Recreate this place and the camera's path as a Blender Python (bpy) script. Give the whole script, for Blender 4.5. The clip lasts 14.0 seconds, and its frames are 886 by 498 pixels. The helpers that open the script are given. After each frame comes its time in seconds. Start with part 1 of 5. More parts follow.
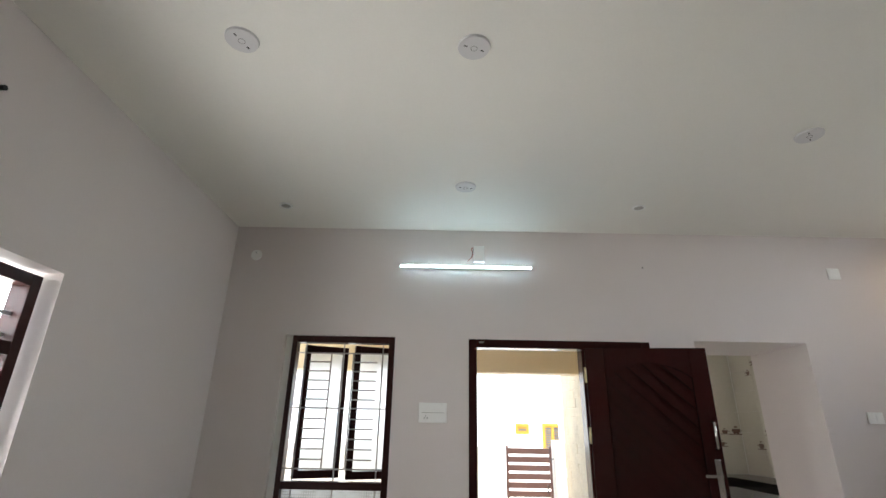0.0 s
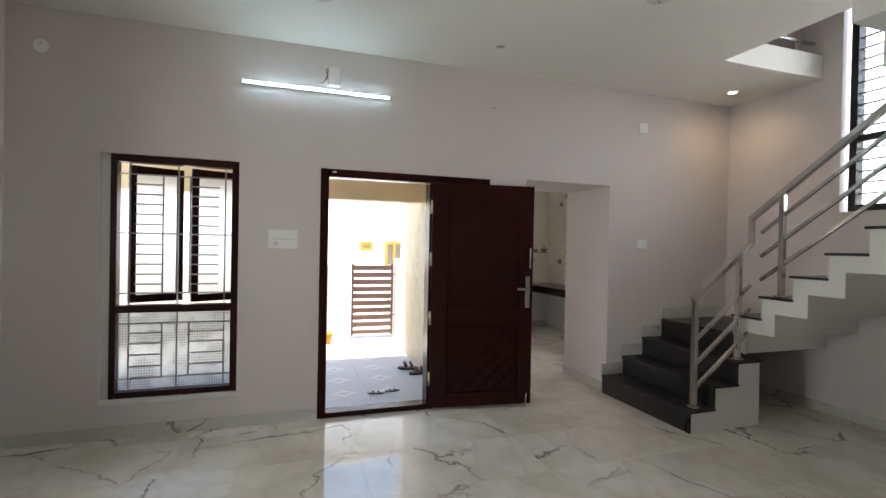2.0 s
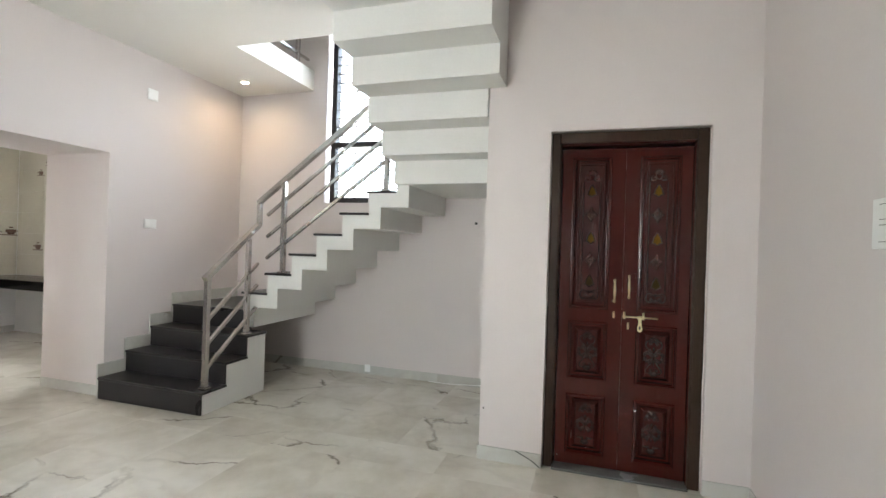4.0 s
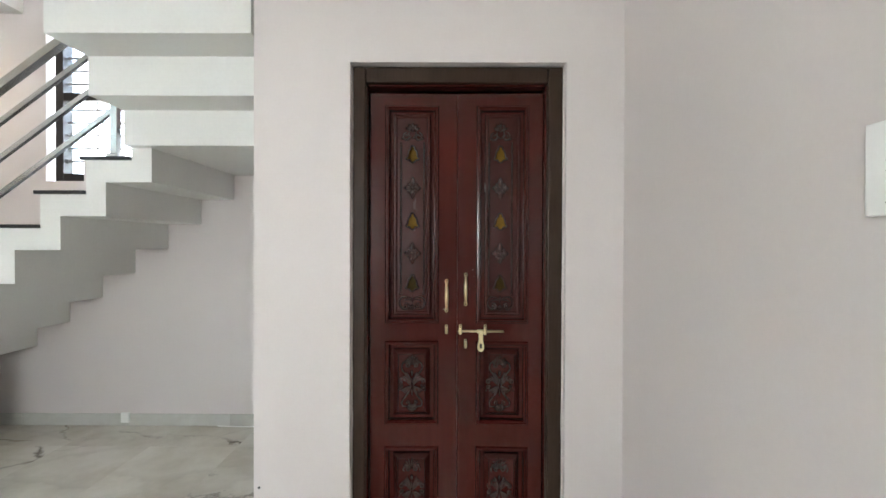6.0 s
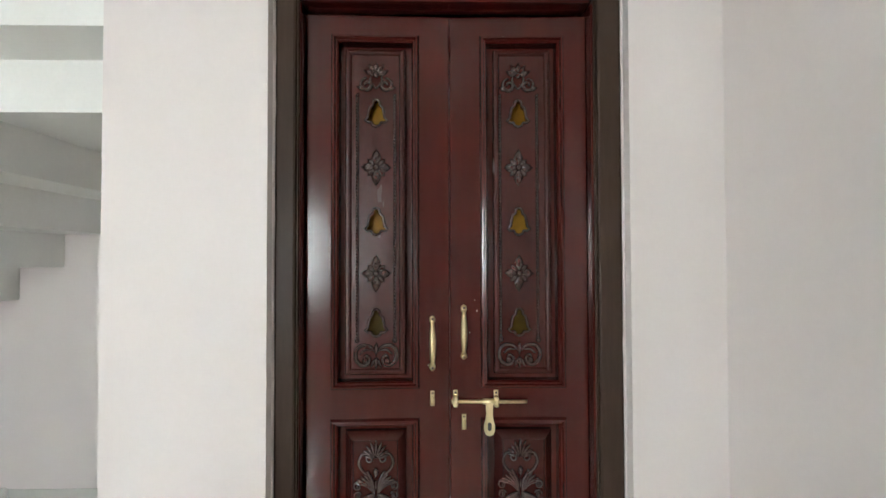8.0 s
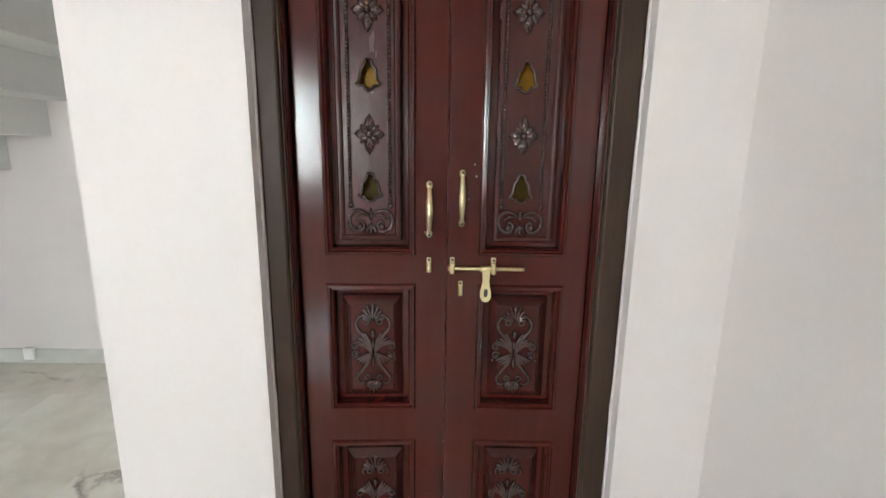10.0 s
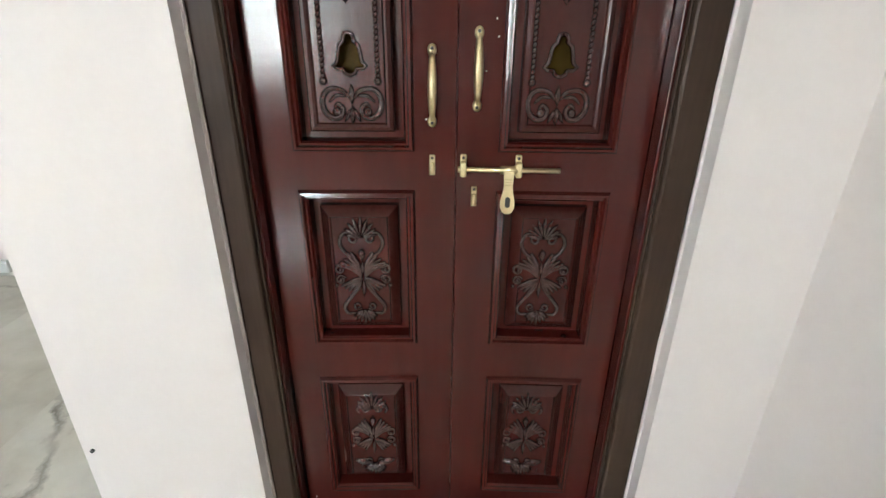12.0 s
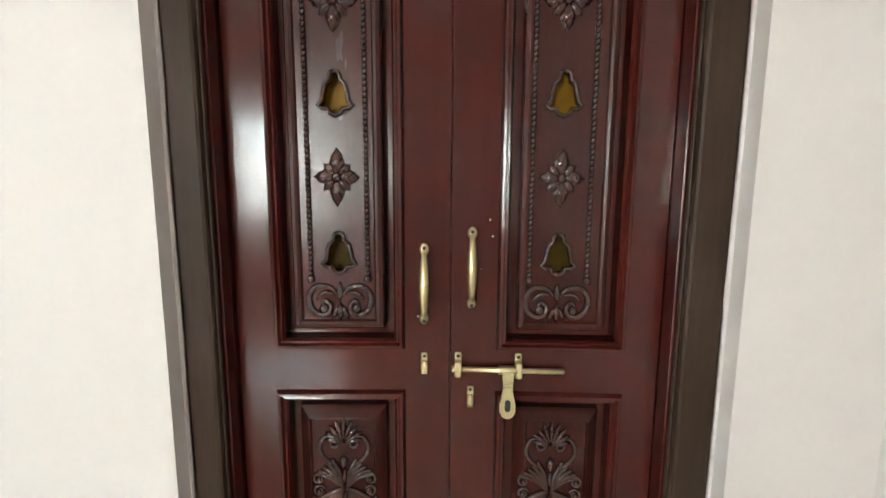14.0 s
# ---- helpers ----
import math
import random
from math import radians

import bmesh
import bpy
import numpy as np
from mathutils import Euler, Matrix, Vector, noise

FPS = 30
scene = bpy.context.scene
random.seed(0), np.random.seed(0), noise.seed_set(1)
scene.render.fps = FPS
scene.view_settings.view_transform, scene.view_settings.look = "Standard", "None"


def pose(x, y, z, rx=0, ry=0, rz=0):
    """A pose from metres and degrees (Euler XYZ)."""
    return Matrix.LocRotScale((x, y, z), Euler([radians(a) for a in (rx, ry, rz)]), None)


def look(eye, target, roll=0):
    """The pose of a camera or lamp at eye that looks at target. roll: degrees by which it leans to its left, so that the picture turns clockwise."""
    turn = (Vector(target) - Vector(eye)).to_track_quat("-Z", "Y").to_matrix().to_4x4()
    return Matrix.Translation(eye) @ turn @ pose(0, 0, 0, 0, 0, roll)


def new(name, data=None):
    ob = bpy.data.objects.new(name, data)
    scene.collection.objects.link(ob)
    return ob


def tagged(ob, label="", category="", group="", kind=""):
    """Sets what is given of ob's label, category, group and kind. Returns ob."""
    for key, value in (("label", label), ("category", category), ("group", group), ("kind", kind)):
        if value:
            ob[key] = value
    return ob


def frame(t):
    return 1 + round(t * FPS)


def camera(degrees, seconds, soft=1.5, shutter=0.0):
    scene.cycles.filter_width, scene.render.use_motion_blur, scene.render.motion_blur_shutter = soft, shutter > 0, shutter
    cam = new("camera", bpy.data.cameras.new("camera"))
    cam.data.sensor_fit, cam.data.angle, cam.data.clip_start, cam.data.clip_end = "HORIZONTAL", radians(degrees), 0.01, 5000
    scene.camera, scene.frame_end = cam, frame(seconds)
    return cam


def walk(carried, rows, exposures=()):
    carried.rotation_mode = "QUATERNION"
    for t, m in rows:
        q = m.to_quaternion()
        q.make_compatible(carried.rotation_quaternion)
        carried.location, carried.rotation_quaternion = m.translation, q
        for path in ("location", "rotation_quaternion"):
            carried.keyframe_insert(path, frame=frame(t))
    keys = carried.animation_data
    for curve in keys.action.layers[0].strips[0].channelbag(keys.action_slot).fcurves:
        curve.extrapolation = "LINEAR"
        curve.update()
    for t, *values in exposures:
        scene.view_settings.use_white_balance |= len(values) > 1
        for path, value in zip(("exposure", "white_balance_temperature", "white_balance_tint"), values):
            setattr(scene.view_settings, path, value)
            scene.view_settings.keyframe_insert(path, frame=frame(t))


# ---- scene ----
cam = camera(86.1, 14.0)
PATH = [
    (0, (0.182, 0.12, 1.411), (0.178, 1.992, 2.115), 1.1),
    (0.5, (0.204, 0.09, 1.435), (0.223, 2.046, 1.851), 0.9),
    (1, (0.168, 0.07, 1.493), (0.276, 2.061, 1.649), 1.0),
    (1.5, (0.136, 0.065, 1.474), (0.435, 2.042, 1.503), 1.0),
    (2, (0.13, 0.095, 1.497), (0.763, 1.992, 1.481), 1.1),
    (2.5, (0.131, 0.139, 1.495), (1.205, 1.827, 1.494), 1.3),
    (3, (0.143, 0.152, 1.473), (1.607, 1.513, 1.496), 1.5),
    (3.5, (0.188, 0.163, 1.458), (1.93, 1.146, 1.477), 1.7),
    (4, (0.249, 0.152, 1.405), (2.154, 0.758, 1.399), 1.8),
    (4.2, (0.293, 0.125, 1.391), (2.234, 0.603, 1.365), 1.8),
    (6.3, (1.532, 0.022, 1.393), (3.531, 0.012, 1.374), 0.1),
    (6.5, (1.658, 0.019, 1.403), (3.657, -0.002, 1.383), 0.1),
    (7, (1.948, 0.014, 1.406), (3.948, -0.024, 1.446), -0.2),
    (7.2, (2.03, 0.018, 1.41), (4.028, -0.022, 1.468), -0.3),
    (9.3, (2.212, 0.009, 1.358), (4.206, -0.048, 1.217), 0.6),
    (9.5, (2.219, -0.015, 1.358), (4.204, -0.033, 1.117), 0.5),
    (10, (2.226, -0.004, 1.324), (4.181, -0.028, 0.904), 0.8),
    (10.5, (2.243, 0.012, 1.301), (4.158, -0.019, 0.723), 1.0),
    (11, (2.294, 0.026, 1.259), (4.17, -0.017, 0.566), 1.1),
    (11.5, (2.416, 0.017, 1.237), (4.259, -0.013, 0.462), 0.9),
    (12, (2.525, -0.004, 1.238), (4.36, -0.006, 0.441), 0.5),
    (12.5, (2.556, -0.009, 1.257), (4.421, 0.0, 0.536), 0.2),
    (13, (2.557, -0.03, 1.287), (4.473, 0.008, 0.715), 0.1),
    (13.5, (2.567, -0.037, 1.339), (4.522, 0.011, 0.918), 0.3),
    (14, (2.632, -0.031, 1.351), (4.611, 0.005, 1.061), 0.3),
]
EXPOSURE = [(0, 2.83, 6560, 10), (1.8, 2.72, 6620, 10), (2.6, 2.82, 6550, 9), (3.3, 3.3, 6600, 8), (4.1, 3.86, 6420, 8), (6.5, 4.1, 6280, 7), (9.5, 4.46, 6270, 6), (11.5, 4.53, 6270, 6), (13.2, 4.6, 6420, 5), (14, 4.58, 6540, 4)]
walk(cam, [(t, look(eye, target, roll)) for t, eye, target, roll in PATH], EXPOSURE)

# ---------------------------------------------------------------- world and light
world = bpy.data.worlds.new("world")
scene.world = world
world.use_nodes = True
wn = world.node_tree
sky = wn.nodes.new("ShaderNodeTexSky")
sky.sky_type = "NISHITA"
sky.sun_disc = False
sky.sun_elevation = radians(76)
sky.sun_rotation = radians(195)
wn.links.new(sky.outputs[0], wn.nodes["Background"].inputs[0])
wn.nodes["Background"].inputs[1].default_value = 0.14


def lamp(name, kind, m, energy, color=(1, 1, 1), **more):
    data = bpy.data.lights.new(name, kind)
    data.energy, data.color = energy, color
    ob = new(name, data)
    ob.matrix_world = m
    return ob, data


ob, d = lamp("sun", "SUN", look((-1.2, -4.4, 19.4), (0, 0, 0)), 2.5, (1.0, 0.95, 0.86))
d.angle = radians(0.5)


def window_light(name, eye, target, sx, sy, energy, color=(0.97, 0.98, 0.97)):
    ob, d = lamp(name, "AREA", look(eye, target), energy, color)
    d.shape, d.size, d.size_y = "RECTANGLE", sx, sy
    return ob


# daylight in the window openings
window_light("light_west_window", (-1.965, 1.845, 1.50), (0, 1.845, 1.50), 1.17, 1.2, 7.3)
window_light("light_stair_window", (5.30, 2.40, 3.10), (0, 2.40, 3.10), 1.4, 2.6, 5.2)
# fill added to brighten the kitchen; its window is assumed, out of view
window_light("light_kitchen_fill", (5.20, 6.1, 1.6), (0, 6.1, 1.6), 0.9, 0.9, 6.0)
# warm ceiling downlight in the stair corner
ob, d = lamp("light_downlight", "SPOT", look((4.52, 3.84, 3.13), (4.52, 3.84, 0)), 1.5, (1.0, 0.72, 0.45))
d.spot_size, d.spot_blend, d.shadow_soft_size = radians(150), 0.9, 0.03


# ---------------------------------------------------------------- mesh helpers
def bx(bm, x0, x1, y0, y1, z0, z1):
    v = [bm.verts.new(p) for p in ((x0, y0, z0), (x1, y0, z0), (x1, y1, z0), (x0, y1, z0),
                                   (x0, y0, z1), (x1, y0, z1), (x1, y1, z1), (x0, y1, z1))]
    for f in ((3, 2, 1, 0), (4, 5, 6, 7), (0, 1, 5, 4), (1, 2, 6, 5), (2, 3, 7, 6), (3, 0, 4, 7)):
        bm.faces.new([v[i] for i in f])
    return v


def box(x0, x1, y0, y1, z0, z1, bevel=0.0, seg=1):
    bm = bmesh.new()
    bx(bm, x0, x1, y0, y1, z0, z1)
    if bevel:
        bmesh.ops.bevel(bm, geom=bm.edges[:], offset=bevel, segments=seg, affect="EDGES", profile=0.5)
    return bm


def cyl(bm, p, q, r, n=12, r2=None, cap=True):
    p, q = Vector(p), Vector(q)
    d = q - p
    m = Matrix.Translation((p + q) / 2) @ d.to_track_quat("Z", "Y").to_matrix().to_4x4()
    bmesh.ops.create_cone(bm, cap_ends=cap, segments=n, radius1=r, radius2=r if r2 is None else r2, depth=d.length, matrix=m)
    return bm


def ball(bm, c, r, sx=1, sy=1, sz=1, n=10, turn=None):
    m = Matrix.Translation(c) @ (turn or Matrix()) @ Matrix.Diagonal((sx, sy, sz, 1))
    bmesh.ops.create_uvsphere(bm, u_segments=n, v_segments=max(5, n // 2), radius=r, matrix=m)
    return bm


def tube(bm, pts, r, n=6, taper=None):
    """A round bar along points; taper(u) scales the radius."""
    pts = [Vector(p) for p in pts]
    rings = []
    for i, p in enumerate(pts):
        t = (pts[min(i + 1, len(pts) - 1)] - pts[max(i - 1, 0)]).normalized()
        a = t.orthogonal() if abs(t.x) > 0.99 else t.cross(Vector((1, 0, 0)))
        a.normalize()
        b = t.cross(a)
        k = r * (taper(i / (len(pts) - 1)) if taper else 1)
        rings.append([bm.verts.new(p + k * (math.cos(2 * math.pi * j / n) * a + math.sin(2 * math.pi * j / n) * b)) for j in range(n)])
    for u, w in zip(rings, rings[1:]):
        for j in range(n):
            bm.faces.new((u[j], u[(j + 1) % n], w[(j + 1) % n], w[j]))
    bm.faces.new(rings[0][::-1])
    bm.faces.new(rings[-1])
    return bm


def bar(bm, p, q, w, h):
    """A square bar from p to q, w wide across and h high."""
    p, q = Vector(p), Vector(q)
    d = (q - p).normalized()
    side = d.cross(Vector((0, 0, 1)))
    if side.length < 1e-3:
        side = Vector((1, 0, 0))
    side.normalize()
    up = side.cross(d)
    vs = []
    for e in (p, q):
        vs.append([bm.verts.new(e + side * a * w / 2 + up * b * h / 2) for a, b in ((-1, -1), (1, -1), (1, 1), (-1, 1))])
    for j in range(4):
        bm.faces.new((vs[0][j], vs[0][(j + 1) % 4], vs[1][(j + 1) % 4], vs[1][j]))
    bm.faces.new(vs[0][::-1])
    bm.faces.new(vs[1])
    return bm


def prism(bm, outline, axis, a0, a1):
    """An outline of (u, v) points pushed from a0 to a1 along an axis."""
    def at(u, v, a):
        return {"x": (a, u, v), "y": (u, a, v), "z": (u, v, a)}[axis]
    lo = [bm.verts.new(at(u, v, a0)) for u, v in outline]
    hi = [bm.verts.new(at(u, v, a1)) for u, v in outline]
    n = len(outline)
    for i in range(n):
        bm.faces.new((lo[i], lo[(i + 1) % n], hi[(i + 1) % n], hi[i]))
    bm.faces.new(lo[::-1])
    bm.faces.new(hi)
    return bm


def link(name, bm, material, smooth=False):
    bmesh.ops.recalc_face_normals(bm, faces=bm.faces[:])
    me = bpy.data.meshes.new(name)
    bm.to_mesh(me)
    bm.free()
    me.materials.append(material)
    if smooth:
        me.shade_smooth()
    return new(name, me)


def part(name, bm, material, parent, label="", smooth=False):
    ob = link(name, bm, material, smooth)
    ob.parent = parent
    if label:
        ob["label"] = label
    return ob


def structure(name, bm, material, label, category):
    return tagged(link(name, bm, material), label, category, kind="structure")


def thing(name, label, category, group="", m=None):
    ob = new(name)
    ob.empty_display_size = 0.1
    if m is not None:
        ob.matrix_basis = m
    return tagged(ob, label, category, group)


# ---------------------------------------------------------------- materials
def shader(name, color, rough=0.5, metal=0.0, spec=0.5):
    m = bpy.data.materials.new(name)
    m.use_nodes = True
    b = m.node_tree.nodes["Principled BSDF"]
    b.inputs["Base Color"].default_value = (*color, 1)
    b.inputs["Roughness"].default_value = rough
    b.inputs["Metallic"].default_value = metal
    b.inputs["Specular IOR Level"].default_value = spec
    return m, m.node_tree, b


def node(nt, kind, **inputs):
    n = nt.nodes.new(kind)
    for k, v in inputs.items():
        n.inputs[k.replace("_", " ")].default_value = v
    return n


def varied(name, color, rough=0.5, metal=0.0, spec=0.5, big=1.5, small=60.0, amount=0.06, bump=0.05, stretch=(1, 1, 1), rough_var=0.08, depth=0.002, dirt=None):
    """Paint, metal or wood with a broad and a fine unevenness in colour, gloss and relief."""
    m, nt, b = shader(name, color, rough, metal, spec)
    co = nt.nodes.new("ShaderNodeTexCoord")
    mp = nt.nodes.new("ShaderNodeMapping")
    mp.inputs["Scale"].default_value = stretch
    nt.links.new(co.outputs["Object"], mp.inputs["Vector"])
    n1 = node(nt, "ShaderNodeTexNoise", Scale=big, Detail=3.0)
    n2 = node(nt, "ShaderNodeTexNoise", Scale=small, Detail=4.0)
    for n in (n1, n2):
        nt.links.new(mp.outputs[0], n.inputs["Vector"])
    mix = nt.nodes.new("ShaderNodeMath")
    mix.operation = "ADD"
    nt.links.new(n1.outputs["Fac"], mix.inputs[0])
    nt.links.new(n2.outputs["Fac"], mix.inputs[1])
    ramp = nt.nodes.new("ShaderNodeMapRange")
    ramp.inputs["From Min"].default_value, ramp.inputs["From Max"].default_value = 0.6, 1.4
    nt.links.new(mix.outputs[0], ramp.inputs["Value"])
    cm = nt.nodes.new("ShaderNodeMix")
    cm.data_type = "RGBA"
    lo = dirt if dirt else tuple(c * (1 - amount) for c in color)
    hi = tuple(min(1, c * (1 + amount)) for c in color)
    cm.inputs["A"].default_value, cm.inputs["B"].default_value = (*lo, 1), (*hi, 1)
    nt.links.new(ramp.outputs[0], cm.inputs["Factor"])
    nt.links.new(cm.outputs["Result"], b.inputs["Base Color"])
    rr = nt.nodes.new("ShaderNodeMapRange")
    rr.inputs["To Min"].default_value, rr.inputs["To Max"].default_value = max(0.02, rough - rough_var), min(1, rough + rough_var)
    nt.links.new(n1.outputs["Fac"], rr.inputs["Value"])
    nt.links.new(rr.outputs[0], b.inputs["Roughness"])
    if bump:
        bp = nt.nodes.new("ShaderNodeBump")
        bp.inputs["Strength"].default_value, bp.inputs["Distance"].default_value = bump, depth
        nt.links.new(n2.outputs["Fac"], bp.inputs["Height"])
        nt.links.new(bp.outputs[0], b.inputs["Normal"])
    return m


def marble(name, base, cloud, vein, rough=0.04, scale=1.0, amount=1.0):
    """Polished vein-figured tile; each piece takes its own stretch of the figure."""
    m, nt, b = shader(name, base, rough)
    co = nt.nodes.new("ShaderNodeTexCoord")
    info = nt.nodes.new("ShaderNodeObjectInfo")
    sh = node(nt, "ShaderNodeVectorMath")
    sh.operation = "MULTIPLY_ADD"
    sh.inputs[1].default_value = (37.0, 53.0, 19.0)
    cr = nt.nodes.new("ShaderNodeCombineXYZ")
    for i in range(3):
        nt.links.new(info.outputs["Random"], cr.inputs[i])
    nt.links.new(cr.outputs[0], sh.inputs[0])
    nt.links.new(co.outputs["Object"], sh.inputs[2])
    warp = node(nt, "ShaderNodeTexNoise", Scale=1.6 * scale, Detail=7.0, Roughness=0.62)
    nt.links.new(sh.outputs[0], warp.inputs["Vector"])
    off = nt.nodes.new("ShaderNodeVectorMath")
    off.operation = "MULTIPLY_ADD"
    off.inputs[1].default_value = (0.42, 0.42, 0.42)
    nt.links.new(warp.outputs["Color"], off.inputs[0])
    nt.links.new(sh.outputs[0], off.inputs[2])

    def veins(sc, width, turn):
        mp = nt.nodes.new("ShaderNodeMapping")
        mp.inputs["Rotation"].default_value = (0, 0, radians(turn))
        mp.inputs["Scale"].default_value = (1.0, 0.45, 1.0)
        nt.links.new(off.outputs[0], mp.inputs["Vector"])
        v = node(nt, "ShaderNodeTexVoronoi", Scale=sc * scale)
        v.feature = "DISTANCE_TO_EDGE"
        nt.links.new(mp.outputs[0], v.inputs["Vector"])
        r = nt.nodes.new("ShaderNodeMapRange")
        r.inputs["From Max"].default_value = width
        r.inputs["To Min"].default_value, r.inputs["To Max"].default_value = 1.0, 0.0
        nt.links.new(v.outputs["Distance"], r.inputs["Value"])
        return r
    gate = node(nt, "ShaderNodeTexNoise", Scale=2.1 * scale, Detail=2.0)
    nt.links.new(sh.outputs[0], gate.inputs["Vector"])
    gr = nt.nodes.new("ShaderNodeMapRange")
    gr.inputs["From Min"].default_value, gr.inputs["From Max"].default_value = 0.42, 0.60
    nt.links.new(gate.outputs["Fac"], gr.inputs["Value"])
    v1, v2 = veins(0.85, 0.010, 32), veins(2.0, 0.06, 18)
    g1 = nt.nodes.new("ShaderNodeMath")
    g1.operation = "MULTIPLY"
    nt.links.new(v1.outputs[0], g1.inputs[0])
    nt.links.new(gr.outputs[0], g1.inputs[1])
    c1 = nt.nodes.new("ShaderNodeMix")
    c1.data_type = "RGBA"
    c1.inputs["A"].default_value, c1.inputs["B"].default_value = (*base, 1), (*cloud, 1)
    cl = nt.nodes.new("ShaderNodeMapRange")
    cl.inputs["From Min"].default_value, cl.inputs["From Max"].default_value = 0.4, 0.72
    nt.links.new(warp.outputs["Fac"], cl.inputs["Value"])
    nt.links.new(cl.outputs[0], c1.inputs["Factor"])
    c2 = nt.nodes.new("ShaderNodeMix")
    c2.data_type = "RGBA"
    c2.inputs["B"].default_value = (*[0.5 * (x + y) for x, y in zip(cloud, vein)], 1)
    h = nt.nodes.new("ShaderNodeMath")
    h.operation = "MULTIPLY"
    h.inputs[1].default_value = 0.14 * amount
    nt.links.new(v2.outputs[0], h.inputs[0])
    nt.links.new(c1.outputs["Result"], c2.inputs["A"])
    nt.links.new(h.outputs[0], c2.inputs["Factor"])
    c3 = nt.nodes.new("ShaderNodeMix")
    c3.data_type = "RGBA"
    c3.inputs["B"].default_value = (*vein, 1)
    h2 = nt.nodes.new("ShaderNodeMath")
    h2.operation = "MULTIPLY"
    h2.inputs[1].default_value = 0.85 * amount
    nt.links.new(g1.outputs[0], h2.inputs[0])
    nt.links.new(c2.outputs["Result"], c3.inputs["A"])
    nt.links.new(h2.outputs[0], c3.inputs["Factor"])
    nt.links.new(c3.outputs["Result"], b.inputs["Base Color"])
    return m


def glass_mat(name, tint=(1, 1, 1), rough=0.0):
    m, nt, b = shader(name, tint, rough)
    b.inputs["Transmission Weight"].default_value = 1.0
    b.inputs["IOR"].default_value = 1.45
    return m


def glow(name, color, strength):
    m, nt, b = shader(name, color, 0.5)
    b.inputs["Emission Color"].default_value = (*color, 1)
    b.inputs["Emission Strength"].default_value = strength
    return m


WALL = varied("wall_paint", (0.68, 0.625, 0.605), 0.55, big=0.8, small=90, amount=0.02, bump=0.06, depth=0.0012)
CEIL = varied("ceiling_paint", (0.84, 0.825, 0.77), 0.6, big=0.8, small=80, amount=0.02, bump=0.05, depth=0.001)
WHITE = varied("white_paint", (0.77, 0.77, 0.74), 0.55, big=1.2, small=70, amount=0.03, bump=0.08, depth=0.002)
WALL_OUT = varied("exterior_paint", (0.70, 0.68, 0.63), 0.7, big=1.0, small=60, amount=0.05, bump=0.1)
COMPOUND = varied("darker_cream_plaster", (0.46, 0.43, 0.37), 0.8, big=1.0, small=50, amount=0.1, bump=0.15)
CREAM = varied("cream_paint", (0.74, 0.62, 0.42), 0.7, big=1.0, small=60, amount=0.04, bump=0.1)
MARBLE = marble("marble_tile", (0.80, 0.77, 0.69), (0.57, 0.53, 0.44), (0.13, 0.105, 0.08))
MARBLE_SK = marble("marble_skirting", (0.60, 0.60, 0.56), (0.48, 0.47, 0.42), (0.20, 0.16, 0.11), rough=0.18)
GROUT = varied("grout", (0.66, 0.63, 0.56), 0.6)
WOOD_DARK = varied("polished_rosewood", (0.027, 0.0042, 0.0036), 0.22, spec=0.27, big=3, small=14, amount=0.05, bump=0.04, stretch=(6, 6, 0.5), rough_var=0.05)
WOOD_POOJA = varied("polished_teak", (0.056, 0.0083, 0.0062), 0.14, spec=0.45, big=2.2, small=9, amount=0.16, bump=0.02, stretch=(4, 4, 0.6), rough_var=0.04)
WOOD_CARVED = varied("carved_teak", (0.042, 0.0085, 0.0065), 0.24, spec=0.42, big=5, small=45, amount=0.15, bump=0.16, stretch=(3, 3, 0.8), rough_var=0.08)
WOOD_RELIEF = varied("varnished_carving", (0.046, 0.0108, 0.0082), 0.13, spec=0.8, big=20, small=120, amount=0.15, bump=0.05)
WOOD_FRAME = varied("dark_brown_frame_paint", (0.043, 0.026, 0.0175), 0.45, spec=0.16, big=3, small=20, amount=0.2, bump=0.12, stretch=(6, 6, 0.6))
WIN_WOOD = varied("window_frame_paint", (0.030, 0.005, 0.0042), 0.35, spec=0.25, big=3, small=20, amount=0.14, bump=0.05, stretch=(6, 6, 0.6))
GRANITE = varied("black_granite", (0.024, 0.022, 0.023), 0.3, spec=0.35, big=1.5, small=300, amount=0.3, bump=0.02)
GRANITE_BLACK = varied("polished_black_granite", (0.010, 0.008, 0.008), 0.15, spec=0.4, big=1.5, small=300, amount=0.2, bump=0.01)
GRANITE_GREY = varied("grey_granite", (0.15, 0.155, 0.15), 0.25, big=6, small=220, amount=0.4, bump=0.02)
STEEL = varied("brushed_stainless_steel", (0.52, 0.50, 0.47), 0.24, 1.0, big=4, small=140, amount=0.08, bump=0.03)
GRILLE = varied("grey_iron_grille", (0.36, 0.34, 0.33), 0.45, 0.2, big=8, small=120, amount=0.12, bump=0.05)
BRASS = varied("satin_brass", (0.68, 0.57, 0.34), 0.38, 1.0, big=20, small=200, amount=0.12, bump=0.04)
PLASTIC = varied("white_plastic", (0.87, 0.87, 0.85), 0.3, big=10, small=150, amount=0.02, bump=0.0)
COVER = varied("grey_white_cover", (0.66, 0.65, 0.65), 0.35, big=10, small=150, amount=0.02, bump=0.0)
DARK = varied("black_plastic", (0.02, 0.02, 0.02), 0.4)
GLASS = glass_mat("window_glass")

# ---------------------------------------------------------------- the plan
XW, XE, YS, YN, XP = -1.753, 4.95, -0.74, 4.235, 3.37
CEILING, RISE = 3.146, 0.187
UPPER = 18 * RISE
T = 0.23


